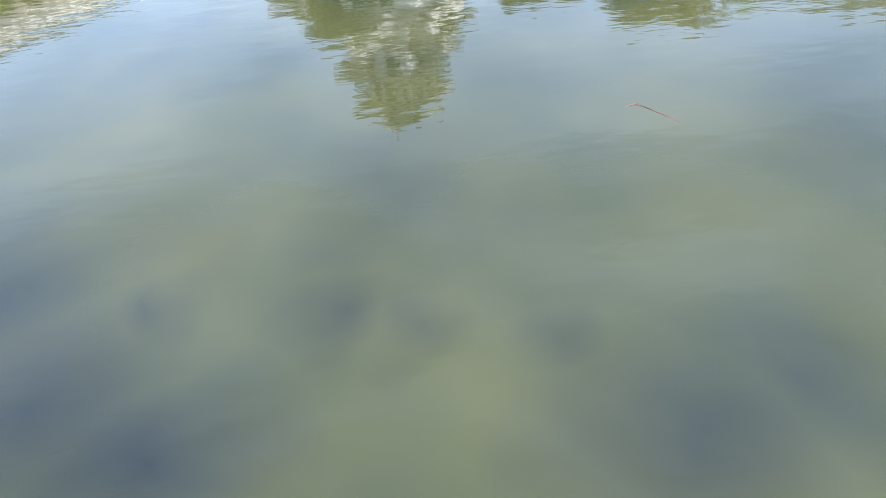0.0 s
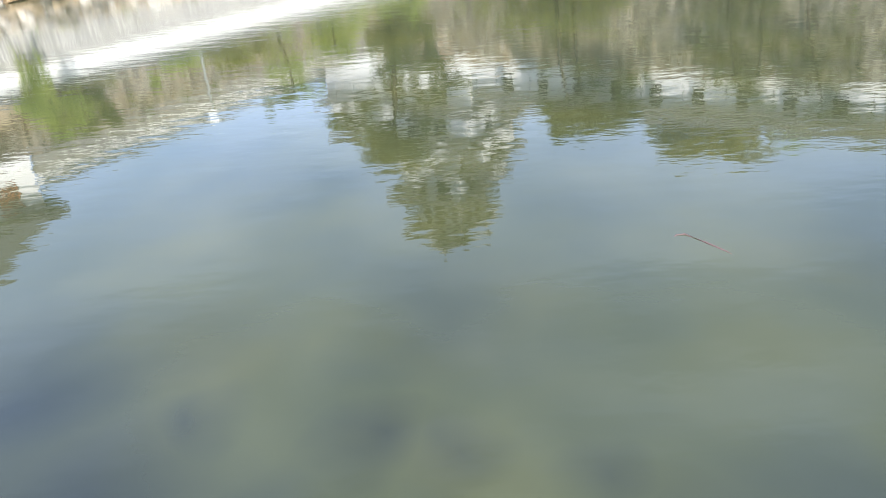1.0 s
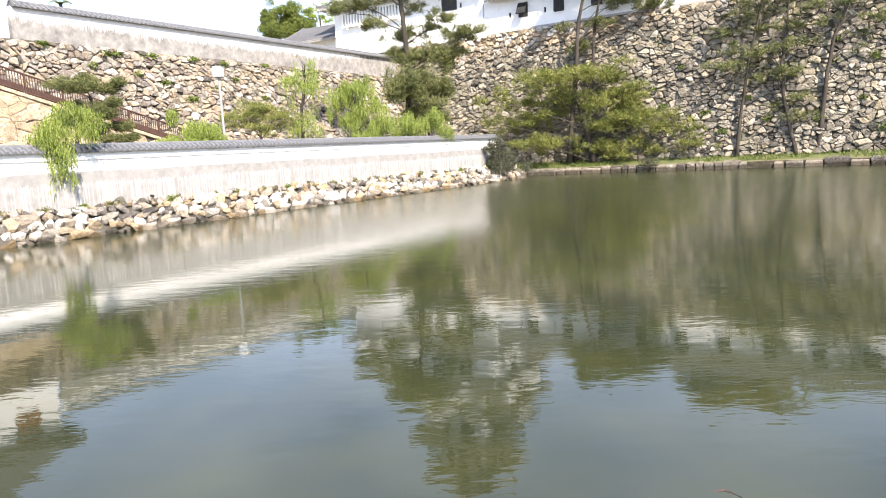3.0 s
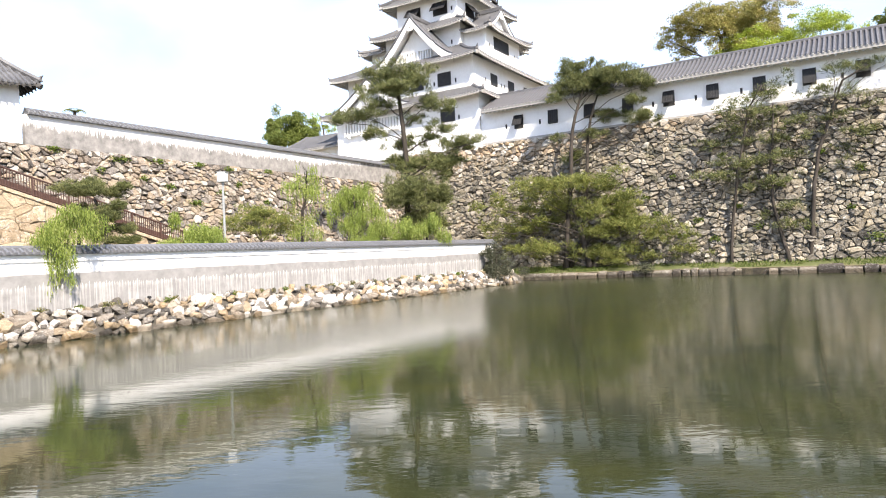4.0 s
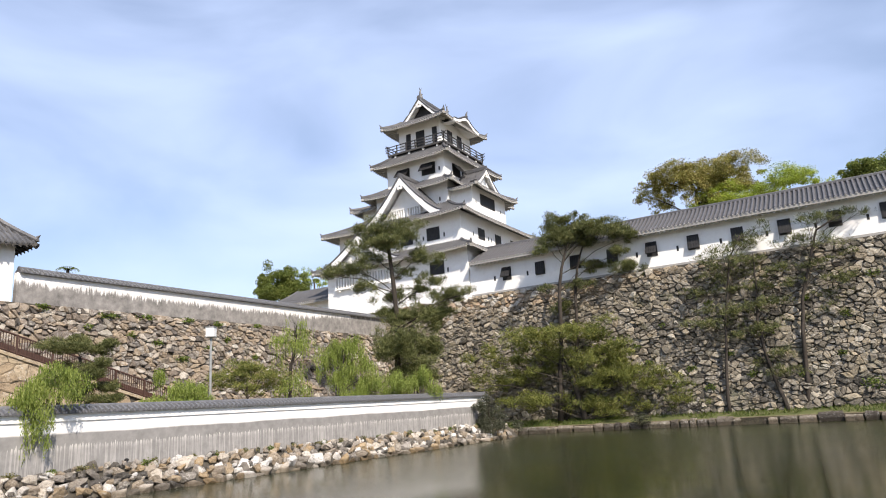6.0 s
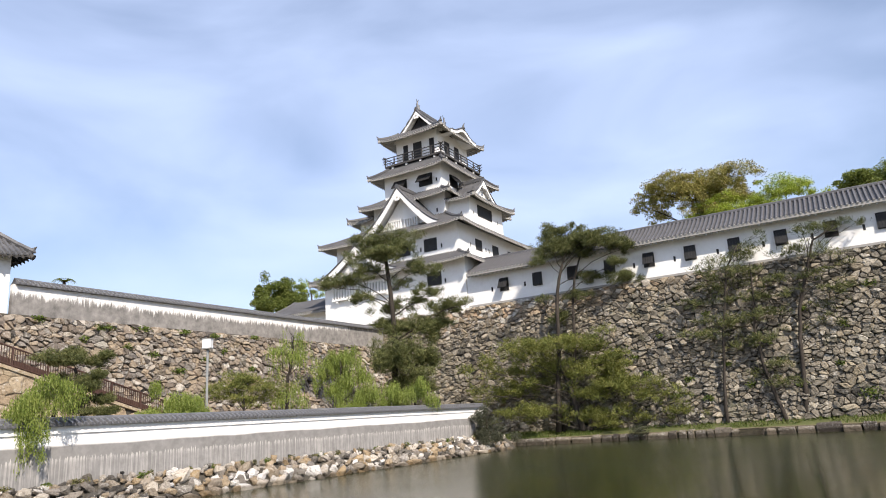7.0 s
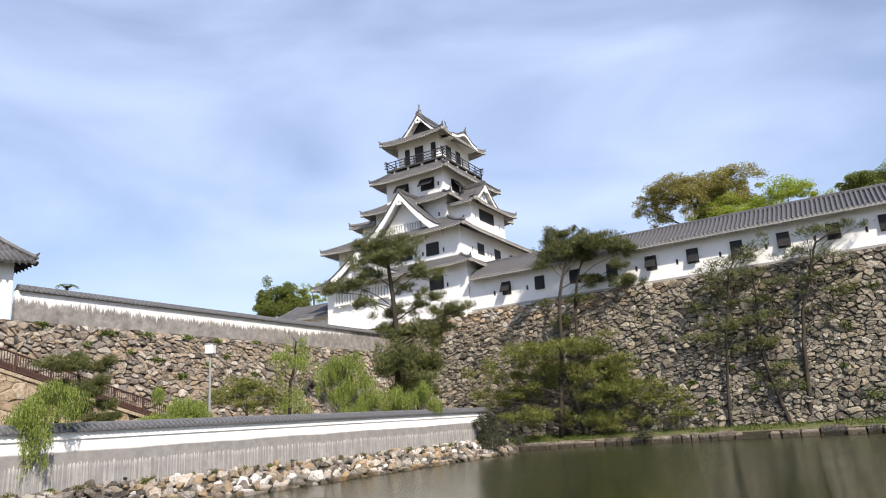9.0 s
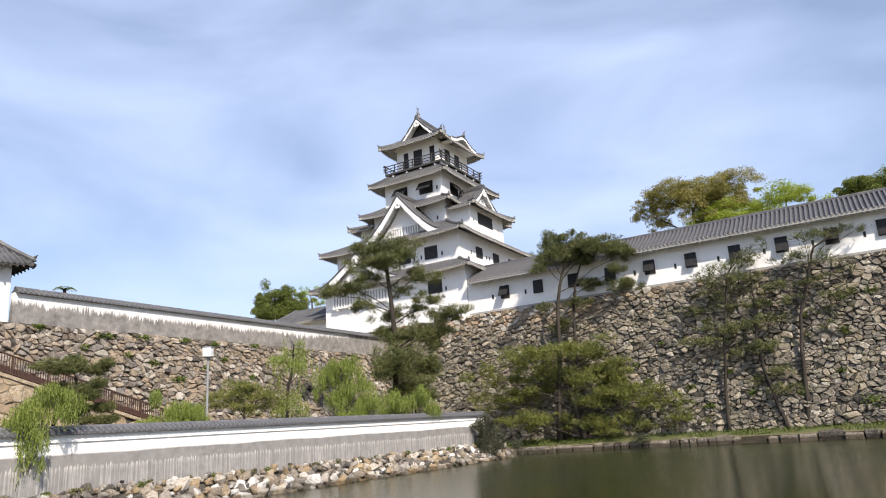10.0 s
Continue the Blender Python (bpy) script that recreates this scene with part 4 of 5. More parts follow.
for i, x in enumerate(np.arange(-49, -21, 1.8)):
    p = Shape()
    p.prism([(x + 0.05, ramp_z(x + 0.05) + 0.06), (x + 1.75, ramp_z(x + 1.75) + 0.06), (x + 1.75, ramp_z(x + 1.75) + 0.55), (x + 0.05, ramp_z(x + 0.05) + 0.55)], 6.0, 6.03, lambda a, b, d: (a, d, b))
    part("panel", p, BROWNRAIL, rail)
p = Shape()
p.box(-0.015, 0.015, 5.94, 5.97, 0.25, 1.1)
me = p.mesh("baluster", BROWNRAIL)
for x in np.arange(-48.9, -19.5, 0.13):
    ob = new("baluster", me)
    ob.parent, ob.location = rail, (x, 0, ramp_z(x))

# ---- lamp post ----
lamp = thing("street_lamp", pose(-11.4, 32.05, GZ), "slim grey lamp post with white cube lantern", "street lamp")
s = Shape()
s.tube([(0, 0, 0), (0, 0, 0.5), (0, 0, 0.55), (0, 0, 5.8)], [0.09, 0.09, 0.06, 0.055], 10)
part("post", s, STEEL, lamp)
s = Shape()
s.box(-0.19, 0.19, -0.19, 0.19, 5.85, 6.25)
ob = part("lantern", s, LAMPWHITE, lamp, "white frosted lantern")
s = Shape()
s.box(-0.21, 0.21, -0.21, 0.21, 6.25, 6.29)
s.box(-0.21, 0.21, -0.21, 0.21, 5.8, 5.85)
part("lantern_cap", s, STEEL, lamp)


# ---- trees ----
def leaf_cloud(s, rng, c, rx, ry, rz, count, size, style):
    """Fills one clump of foliage with small leaves. style: pine tufts, willow strands or broad leaves."""
    for _ in range(count):
        u, v, w_ = rng.gauss(0, 1), rng.gauss(0, 1), rng.gauss(0, 1)
        k = (rng.random() ** (0.6 if style == "broad" else 0.42)) / max(1e-6, math.sqrt(u * u + v * v + w_ * w_))
        p = Vector((c[0] + u * k * rx, c[1] + v * k * ry, c[2] + w_ * k * rz))
        if style == "pine":
            p.z -= 0.12 * ((u * k) ** 2 + (v * k) ** 2) * rz
            axis = Vector((rng.uniform(-0.9, 0.9), rng.uniform(-0.9, 0.9), rng.uniform(0.25, 1.0))).normalized()
            # a burst of needles from one bud
            v, f = [p], []
            for q in range(5):
                d = (axis + Vector((rng.uniform(-0.8, 0.8), rng.uniform(-0.8, 0.8), rng.uniform(-0.45, 0.55)))).normalized() * size * rng.uniform(0.7, 1.3)
                sd_ = d.cross(Vector((rng.uniform(-1, 1), rng.uniform(-1, 1), rng.uniform(-1, 1)))).normalized() * size * 0.055
                v += [p + d - sd_, p + d + sd_]
                f.append((0, 2 * q + 1, 2 * q + 2))
            s.add(v, f)
        elif style == "willow":
            # one hanging strand of narrow leaves
            n = rng.randint(2, 5)
            drop = Vector((rng.uniform(-0.12, 0.12), rng.uniform(-0.12, 0.12), -1)) * size * 0.95
            v, f = [p], []
            for i in range(n):
                a = v[-1]
                d = drop + Vector((rng.uniform(-0.5, 0.5), rng.uniform(-0.5, 0.5), 0)) * size * 0.8
                sd_ = d.cross(Vector((rng.uniform(-1, 1), rng.uniform(-1, 1), 0.1))).normalized() * size * 0.15
                k = len(v)
                v += [a + d * 0.5 + sd_, a + d * 0.5 - sd_, a + d]
                f.append((k - 1, k, k + 2, k + 1))
            s.add(v, f)
        else:
            d = Vector((rng.uniform(-1, 1), rng.uniform(-1, 1), rng.uniform(-0.7, 0.7))).normalized() * size * rng.uniform(0.7, 1.3)
            sd_ = d.cross(Vector((rng.uniform(-1, 1), rng.uniform(-1, 1), rng.uniform(-1, 1)))).normalized() * size * 0.45
            s.add([p - d * 0.5, p + sd_ * 0.6, p + d * 0.5, p - sd_ * 0.6], [(0, 1, 2, 3)])


def tree(name, spec, leaf, style, size, density, girth, label, category="tree", deep=1.0, seed=1, twin=None, front=0.0, puff=1.0, group=""):
    """spec: foot x, y and turn; the trunk's line as (x, z) pairs; foliage clumps as (x, z, half width, half height)."""
    x, y, turn, line, clumps = spec
    rng = random.Random(seed)
    z0 = line[0][1]
    tr = thing(name, pose(x, y, z0 - 0.05, 0, 0, turn), label, category, group)
    top = max(q[1] for q in line)
    wood = Shape()
    pts = []
    for i in range(len(line) - 1):
        for k in range(4):
            t = k / 4
            a, b = line[i], line[i + 1]
            pts.append(Vector((a[0] + (b[0] - a[0]) * t + rng.uniform(-0.04, 0.04), rng.uniform(-0.06, 0.06), a[1] + (b[1] - a[1]) * t - z0)))
    pts.append(Vector((line[-1][0], 0, line[-1][1] - z0)))
    rad = [girth * (1.25 if i == 0 else 1.0) * (1 - 0.72 * i / len(pts)) for i in range(len(pts))]
    wood.tube(pts, rad, 8)
    if twin:
        tp = [Vector((p.x + twin * min(1, p.z / 4 + 0.3), p.y + 0.5, p.z)) for p in pts]
        wood.tube(tp, [r * 0.8 for r in rad], 8)
    part("trunk", wood, BARK, tr, smooth=True)
    crown = Shape()
    for cx, cz, rx, rz in clumps:
        rx, rz = rx * (1 + 0.25 * (puff - 1)), rz * puff
        h = cz - z0
        cy = rng.uniform(-1, 1) * deep - front
        c = Vector((cx, cy, h))
        start = min(pts, key=lambda p: (p - Vector((cx * 0.3, 0, h - 0.9 - 0.25 * abs(cx)))).length)
        mid = start.lerp(c, 0.5) + Vector((rng.uniform(-0.25, 0.25), rng.uniform(-0.25, 0.25), rng.uniform(0.0, 0.5)))
        limb = Shape()
        lr = max(0.025, girth * 0.2)
        limb.tube([start, start.lerp(mid, 0.5) + Vector((rng.uniform(-0.12, 0.12), 0, rng.uniform(-0.15, 0.1))), mid, mid.lerp(c, 0.5) + Vector((0, 0, rng.uniform(-0.12, 0.12))), c - Vector((0, 0, rz * 0.3))], [lr, lr * 0.85, lr * 0.65, lr * 0.5, lr * 0.3], 5)
        for q in range(3):
            e = c + Vector((rng.uniform(-0.8, 0.8) * rx, rng.uniform(-0.6, 0.6) * rx, rng.uniform(-0.1, 0.4) * rz))
            limb.tube([mid.lerp(c, 0.5), e], [lr * 0.4, lr * 0.15], 4)
        part("limb", limb, BARK, tr)
        # each clump breaks up into several uneven tufts
        n = max(6, int(rx * (10 if style == "pine" else 8)))
        for q in range(n):
            o = Vector((rng.gauss(0, 0.52) * rx, rng.gauss(0, 0.42) * rx, rng.gauss(0, 0.5 if style == "pine" else 0.6) * rz))
            k = rng.uniform(0.16, 0.42) if style == "pine" else rng.uniform(0.2, 0.5)
            many = (2.6 if style == "pine" else 2.0) * density * rx * (rz + 0.25)
            leaf_cloud(crown, rng, c + o, rx * k + 0.12, rx * k + 0.12, rz * rng.uniform(0.3, 0.65) + 0.06, int(many * rng.uniform(0.5, 1.4)), size, style)
    cr = part("crown", crown, leaf, tr)
    return tr


KEEP_PINE = (-4.3, 49.8, 4.9,
    [(0.0, 0.9), (0.3, 8.1), (0.1, 11.9), (-0.2, 14.9), (-0.4, 15.9)],
    [(-0.3, 15.7, 1.9, 0.6), (-1.6, 15.2, 1.2, 0.5), (1.2, 15.3, 1.0, 0.5), (2.1, 14.0, 1.0, 0.7), (2.6, 13.1, 0.9, 0.6), (-0.2, 14.4, 1.7, 0.5), (-1.9, 13.6, 1.4, 0.4), (-3.1, 12.7, 1.5, 0.4), (-4.5, 12.5, 0.8, 0.4), (0.6, 12.7, 1.0, 0.4), (2.9, 12.0, 1.1, 0.5), (-1.6, 11.1, 1.0, 0.5), (0.5, 10.7, 1.4, 0.5), (2.0, 11.2, 1.0, 0.3), (0.0, 9.4, 1.7, 0.6), (1.9, 9.1, 1.8, 0.6), (4.3, 10.4, 1.4, 0.5), (5.3, 10.6, 0.7, 0.4), (3.6, 9.5, 1.5, 0.6), (0.3, 6.7, 1.8, 1.2), (2.4, 6.8, 1.4, 1.2), (1.1, 5.2, 1.8, 0.8)])
TWIN_PINE = (8.1, 55.9, -8.2,
    [(0.0, 0.9), (0.7, 8.4), (1.0, 12.1), (1.5, 14.0), (2.1, 15.4)],
    [(2.9, 16.2, 2.1, 0.7), (0.5, 17.1, 0.9, 0.6), (0.7, 15.5, 1.2, 0.6), (5.0, 15.8, 1.9, 0.6), (6.8, 15.1, 1.1, 0.4), (2.8, 17.2, 1.4, 0.4), (-0.2, 14.8, 0.9, 0.5), (5.9, 13.8, 0.9, 0.5), (4.2, 13.2, 1.2, 0.4), (6.4, 12.5, 1.2, 0.5), (7.4, 11.7, 0.8, 0.6), (7.6, 10.3, 0.6, 0.7), (1.6, 16.4, 1.5, 0.5), (4.0, 16.3, 1.5, 0.5), (3.2, 15.3, 1.4, 0.4), (2.7, 11.7, 0.9, 0.4), (1.1, 10.2, 1.0, 0.5), (-0.2, 11.3, 0.6, 0.4)])
SPREAD_PINE = (9.9, 55.3, -10.2,
    [(0.0, 0.9), (-0.4, 2.9), (-0.6, 4.2), (-1.2, 5.8), (-1.4, 7.0)],
    [(-0.6, 7.7, 2.8, 0.7), (-3.4, 7.6, 1.6, 0.7), (1.5, 7.0, 1.4, 0.7), (-4.6, 7.0, 1.2, 0.6), (-2.6, 6.2, 2.1, 0.7), (0.9, 5.5, 2.1, 0.7), (-5.4, 5.7, 1.4, 0.7), (3.1, 5.1, 1.6, 0.7), (3.3, 4.0, 2.3, 0.7), (5.8, 3.4, 1.7, 0.6), (1.1, 3.7, 1.9, 0.7), (-3.7, 4.5, 1.9, 0.7), (-6.0, 4.2, 1.2, 0.7), (3.6, 2.4, 2.6, 0.7), (5.9, 2.3, 0.9, 0.5), (0.9, 2.0, 1.9, 0.5), (-3.0, 2.4, 1.9, 0.7), (2.2, 1.4, 1.9, 0.4), (-5.2, 2.4, 1.4, 0.6), (-7.2, 6.1, 1.2, 1.0), (-7.8, 4.3, 0.9, 1.0), (7.4, 2.9, 1.3, 0.6), (6.8, 1.8, 1.4, 0.5), (4.9, 1.5, 1.3, 0.4), (2.6, 6.2, 1.6, 0.7), (4.8, 4.6, 1.5, 0.7)])
PINE_A = (19.4, 50.7, -20.9,
    [(0.0, 0.8), (0.2, 3.4), (0.7, 7.4), (1.6, 12.0), (2.6, 13.6)],
    [(2.5, 12.9, 1.3, 0.4), (1.2, 12.7, 1.3, 0.4), (3.3, 13.4, 1.1, 0.4), (4.2, 14.1, 0.5, 0.6), (0.1, 12.0, 1.1, 0.4), (1.8, 11.5, 1.6, 0.4), (3.4, 11.7, 1.1, 0.4), (0.1, 10.7, 1.3, 0.4), (1.6, 9.8, 1.3, 0.4), (-0.8, 9.7, 1.1, 0.4), (0.2, 8.3, 1.3, 0.4), (-0.8, 7.2, 1.6, 0.4), (1.6, 7.7, 1.1, 0.4), (2.5, 10.8, 1.3, 0.4)])
PINE_B = (22.8, 48.9, -25.0,
    [(0.0, 0.8), (-0.4, 2.7), (-0.9, 5.1), (-1.0, 7.1), (-0.7, 10.0), (-0.6, 12.1)],
    [(-0.3, 8.3, 1.3, 0.4), (-1.4, 8.0, 1.3, 0.4), (-0.2, 6.6, 1.3, 0.4), (0.1, 4.6, 1.6, 0.5), (-1.3, 6.2, 1.3, 0.4), (0.4, 3.4, 1.3, 0.4), (-0.2, 9.5, 1.3, 0.4), (0.9, 10.6, 1.1, 0.4), (-1.3, 4.4, 0.9, 0.4)])
PINE_C = (24.0, 48.4, -26.3,
    [(0.0, 0.8), (0.2, 3.3), (0.5, 6.4), (0.8, 8.4), (1.7, 11.1), (2.4, 13.1), (3.8, 13.8)],
    [(1.8, 13.8, 0.9, 0.4), (2.7, 13.8, 1.1, 0.4), (4.2, 14.1, 1.1, 0.3), (5.2, 14.0, 0.7, 0.2), (1.8, 12.7, 1.1, 0.4), (0.7, 12.7, 0.9, 0.4), (2.9, 11.9, 0.9, 0.4), (2.2, 10.6, 1.1, 0.4), (2.7, 8.5, 1.3, 0.4), (2.3, 7.2, 1.3, 0.5), (3.4, 9.6, 1.1, 0.4), (0.6, 9.6, 0.9, 0.4), (4.0, 11.1, 0.9, 0.4)])
WILLOW_C = (-10.1, 41.8, 13.5,
    [(0.0, 1.0), (0.1, 5.2), (0.4, 6.6), (0.5, 8.0)],
    [(0.5, 8.1, 0.6, 0.4), (0.5, 7.6, 0.9, 0.5), (-0.1, 7.0, 1.1, 0.4), (1.0, 6.6, 1.1, 0.5), (-0.5, 6.5, 0.7, 0.3), (0.5, 5.2, 0.9, 0.8), (0.0, 4.1, 1.0, 0.5)])
WILLOW_A = (-7.6, 46.4, 9.3,
    [(0.0, 1.0), (0.1, 5.0), (0.1, 6.8)],
    [(0.5, 7.2, 1.2, 0.5), (-0.3, 6.8, 1.0, 0.7), (0.9, 6.0, 0.9, 0.9), (0.1, 5.3, 1.0, 0.9), (1.6, 4.9, 0.8, 0.7), (-1.0, 5.9, 0.5, 0.9)])
WILLOW_B = (-2.6, 46.4, 3.2,
    [(0.0, 1.0), (0.0, 3.7), (-0.1, 4.6)],
    [(0.3, 4.6, 1.0, 0.5), (-0.4, 4.3, 1.2, 0.7), (1.0, 4.1, 0.8, 0.7), (-1.6, 4.2, 1.0, 0.7), (-2.7, 4.4, 1.0, 0.7), (-3.5, 4.0, 1.0, 0.5), (-4.5, 4.2, 0.8, 0.7), (-1.2, 4.6, 0.8, 0.5)])
WILLOW_L = (-15.0, 26.0, 30.1,
    [(0.0, 1.0), (0.0, 3.7), (0.1, 4.5)],
    [(0.1, 4.7, 0.8, 0.3), (-0.4, 4.3, 0.7, 0.3), (-0.9, 4.1, 0.6, 0.3), (0.3, 4.1, 0.7, 0.4), (-0.5, 3.6, 0.7, 0.5), (-1.0, 3.7, 0.5, 0.4), (-0.8, 2.8, 0.3, 0.6), (-0.4, 2.9, 0.3, 0.7)])
CLOUD_PINE = (-15.9, 30.1, 27.8,
    [(0.0, 1.0), (-0.2, 4.4), (-0.6, 5.6)],
    [(-0.8, 6.0, 1.2, 0.4), (-0.0, 4.9, 1.0, 0.4), (0.1, 4.2, 0.8, 0.3), (-0.7, 4.6, 0.7, 0.3), (0.2, 3.7, 0.8, 0.3)])
ROUND_SHRUB = (-12.3, 31.1, 21.6,
    [(0.0, 1.0), (-0.0, 3.7)],
    [(-0.1, 4.1, 0.9, 0.4), (-0.5, 3.8, 0.7, 0.3), (0.6, 3.7, 0.7, 0.4), (0.2, 3.5, 1.0, 0.2)])
LOW_PINE = (-11.0, 36.4, 16.8,
    [(0.0, 1.0), (-0.0, 4.4)],
    [(-0.0, 5.1, 1.4, 0.3), (-0.6, 4.8, 1.2, 0.3), (0.8, 4.6, 1.1, 0.3), (-0.0, 4.1, 1.3, 0.3), (-1.1, 4.4, 0.8, 0.3), (1.3, 4.2, 0.6, 0.3)])
DARK_SHRUB = (2.1, 49.3, -2.5,
    [(0.0, 0.6), (0.1, 2.3)],
    [(-0.5, 2.3, 0.6, 0.5), (-0.5, 1.7, 0.8, 0.7), (0.4, 1.2, 1.0, 0.6), (0.1, 2.0, 0.8, 0.7), (-0.7, 1.1, 0.6, 0.5)])
CAMPHOR = (30.4, 80.4, -21.3,
    [(0.0, 12.2), (0.4, 26.3)],
    [(-1.6, 28.9, 2.4, 0.9), (-4.5, 27.8, 2.1, 0.8), (1.7, 28.8, 2.8, 0.9), (5.5, 28.4, 2.4, 1.0), (-3.6, 25.6, 1.7, 0.9), (0.1, 26.9, 2.7, 1.1), (3.8, 26.1, 2.7, 1.0), (6.4, 26.6, 1.4, 0.9), (1.7, 24.9, 2.8, 0.9), (-0.6, 29.2, 1.9, 0.6), (3.6, 28.6, 2.1, 0.6), (-2.5, 27.6, 2.0, 0.9), (2.2, 27.4, 2.6, 1.0), (-3.0, 28.2, 1.9, 0.9), (-0.8, 28.6, 2.0, 0.9), (4.6, 28.5, 1.9, 0.8), (-5.6, 26.8, 1.6, 0.9)])
MAPLE = (41.7, 79.8, -27.6,
    [(0.0, 12.2), (0.2, 25.5)],
    [(0.4, 25.5, 2.8, 0.7), (-1.5, 25.1, 2.2, 0.6), (2.8, 25.0, 1.5, 0.6), (-3.5, 25.0, 2.2, 0.6), (-5.5, 24.1, 3.0, 0.7), (-7.6, 24.3, 2.2, 0.8), (-9.6, 23.7, 2.0, 0.8), (-6.8, 25.1, 1.6, 0.6)])
OAK = (41.9, 63.4, -33.4,
    [(0.0, 12.2), (0.2, 22.1)],
    [(0.4, 22.8, 1.9, 0.8), (-1.3, 22.4, 1.6, 0.6), (-2.4, 22.5, 1.1, 0.4), (1.2, 21.7, 1.8, 0.6)])
BACK_TREE = (-22.7, 90.2, 14.2,
    [(0.0, 12.2), (0.0, 18.7)],
    [(-0.7, 19.6, 2.2, 1.1), (1.3, 20.5, 1.5, 0.8), (-2.2, 18.7, 1.6, 0.9), (2.4, 19.4, 1.4, 0.8), (0.4, 18.6, 2.4, 1.0), (-3.0, 18.0, 1.3, 0.8), (2.6, 18.1, 1.4, 0.8)])
BACK_MAPLE = (-19.2, 95.1, 11.4,
    [(0.0, 12.2), (0.0, 20.9)],
    [(-0.3, 22.3, 1.4, 0.7), (0.8, 21.2, 1.3, 0.7), (-1.1, 21.3, 1.1, 0.6)])


tree("pine_tree", KEEP_PINE, PINE, "pine", 0.28, 20, 0.24, "tall black pine with layered dark green needles", deep=1.6, seed=3, group="black pines by the moat")
tree("pine_tree", TWIN_PINE, PINE, "pine", 0.28, 21, 0.20, "forked black pine with flat spreading crown", deep=1.2, seed=4, twin=1.3, group="black pines by the moat")
tree("pine_tree", SPREAD_PINE, PINE_LIGHT, "pine", 0.30, 8, 0.24, "low wide pine leaning over the moat bank", deep=1.6, seed=5, group="black pines by the moat")
tree("pine_tree", PINE_A, PINE, "pine", 0.29, 6.5, 0.13, "slender pine with sparse dark needles", deep=0.9, seed=6, group="black pines by the moat")
tree("pine_tree", PINE_B, PINE, "pine", 0.29, 6.5, 0.15, "leaning slender pine with sparse needles", deep=0.9, seed=7, group="black pines by the moat")
tree("pine_tree", PINE_C, PINE, "pine", 0.29, 6.5, 0.17, "slender pine with a bent top and sparse needles", deep=0.9, seed=8, group="black pines by the moat")
tree("willow_tree", WILLOW_C, WILLOW, "willow", 0.15, 20, 0.12, "thin young willow with light green leaves", deep=0.7, seed=9, group="willows behind the low wall")
tree("willow_tree", WILLOW_A, WILLOW, "willow", 0.15, 42, 0.14, "willow with hanging light green strands", deep=0.8, seed=10, group="willows behind the low wall")
tree("willow_tree", WILLOW_B, WILLOW, "willow", 0.15, 42, 0.13, "low willow with light green strands hanging over the wall", deep=0.7, seed=11, front=1.2, group="willows behind the low wall")
tree("willow_tree", WILLOW_L, WILLOW, "willow", 0.11, 78, 0.10, "small willow drooping over the low wall", deep=0.4, seed=12, front=1.7, group="willows behind the low wall")
tree("topiary_pine", CLOUD_PINE, PINE, "pine", 0.15, 150, 0.12, "clipped pine with flat cloud-like pads", deep=0.2, seed=13)
tree("round_shrub", ROUND_SHRUB, WILLOW, "willow", 0.12, 130, 0.06, "rounded light green shrub behind the low wall", "shrub", 0.3, 14)
tree("low_pine", LOW_PINE, PINE_LIGHT, "pine", 0.20, 24, 0.10, "low spreading garden pine", "shrub", 0.4, 15)
tree("dark_shrub", DARK_SHRUB, SHRUB, "broad", 0.09, 300, 0.08, "dark grey-green shrub at the end of the low wall", "shrub", 0.5, 16, puff=1.3)
tree("camphor_tree", CAMPHOR, CAMPHOR_LEAF, "broad", 0.21, 31, 0.5, "large tree with russet and green young leaves", deep=2.0, seed=17, puff=1.1)
tree("maple_tree", MAPLE, MAPLE_LEAF, "broad", 0.2, 34, 0.3, "bright yellow-green tree behind the gallery", deep=1.5, seed=18, front=5.0, puff=1.2)
tree("oak_tree", OAK, OAK_LEAF, "broad", 0.22, 60, 0.35, "deep green tree behind the gallery", deep=1.2, seed=19, puff=1.25)
tree("broadleaf_tree", BACK_TREE, OAK_LEAF, "broad", 0.24, 65, 0.35, "dark green tree beside the keep", deep=1.2, seed=20, puff=1.5)
tree("maple_tree", BACK_MAPLE, MAPLE_LEAF, "broad", 0.2, 34, 0.25, "pale green tree beside the keep", deep=0.8, seed=21)

# palm top behind the upper wall
palm = thing("palm_tree", pose(-29.9, 52.0, 10.1), "palm with a small crown of fronds", "palm")
s = Shape()
s.tube([(0, 0, 0), (0.05, 0, 2.5), (0, 0, 4.7)], [0.16, 0.13, 0.12], 8)
part("trunk", s, BARK, palm)
rng = random.Random(30)
for i in range(22):
    a = i * 2.4
    d = Vector((math.cos(a), math.sin(a), 0))
    s = Shape()
    for k in range(9):
        t = k / 8
        c = Vector((0, 0, 4.7)) + d * (0.72 * t) + Vector((0, 0, 0.7 * t - 0.75 * t * t))
        n = d.cross(Vector((0, 0, 1)))
        for sg in (-1, 1):
            e = c + n * sg * 0.3 * (1 - 0.6 * t) + d * 0.18 - Vector((0, 0, 0.08))
            s.add([c, c + d * 0.07, e], [(0, 1, 2)])
    part("frond", s, OAK_LEAF, palm)


# ---- weeds, grass and the floating stick ----
def tuft(name, m, rx, rz, count, size, mat, label, seed, out=0.25):
    rng = random.Random(seed)
    s = Shape()
    leaf_cloud(s, rng, (0, 0, 0), rx, out, rz, count, size, "broad")
    ob = new(name, s.mesh(name, mat))
    ob.matrix_world = m
    return tagged(ob, label, "plant", "weeds and bushes")


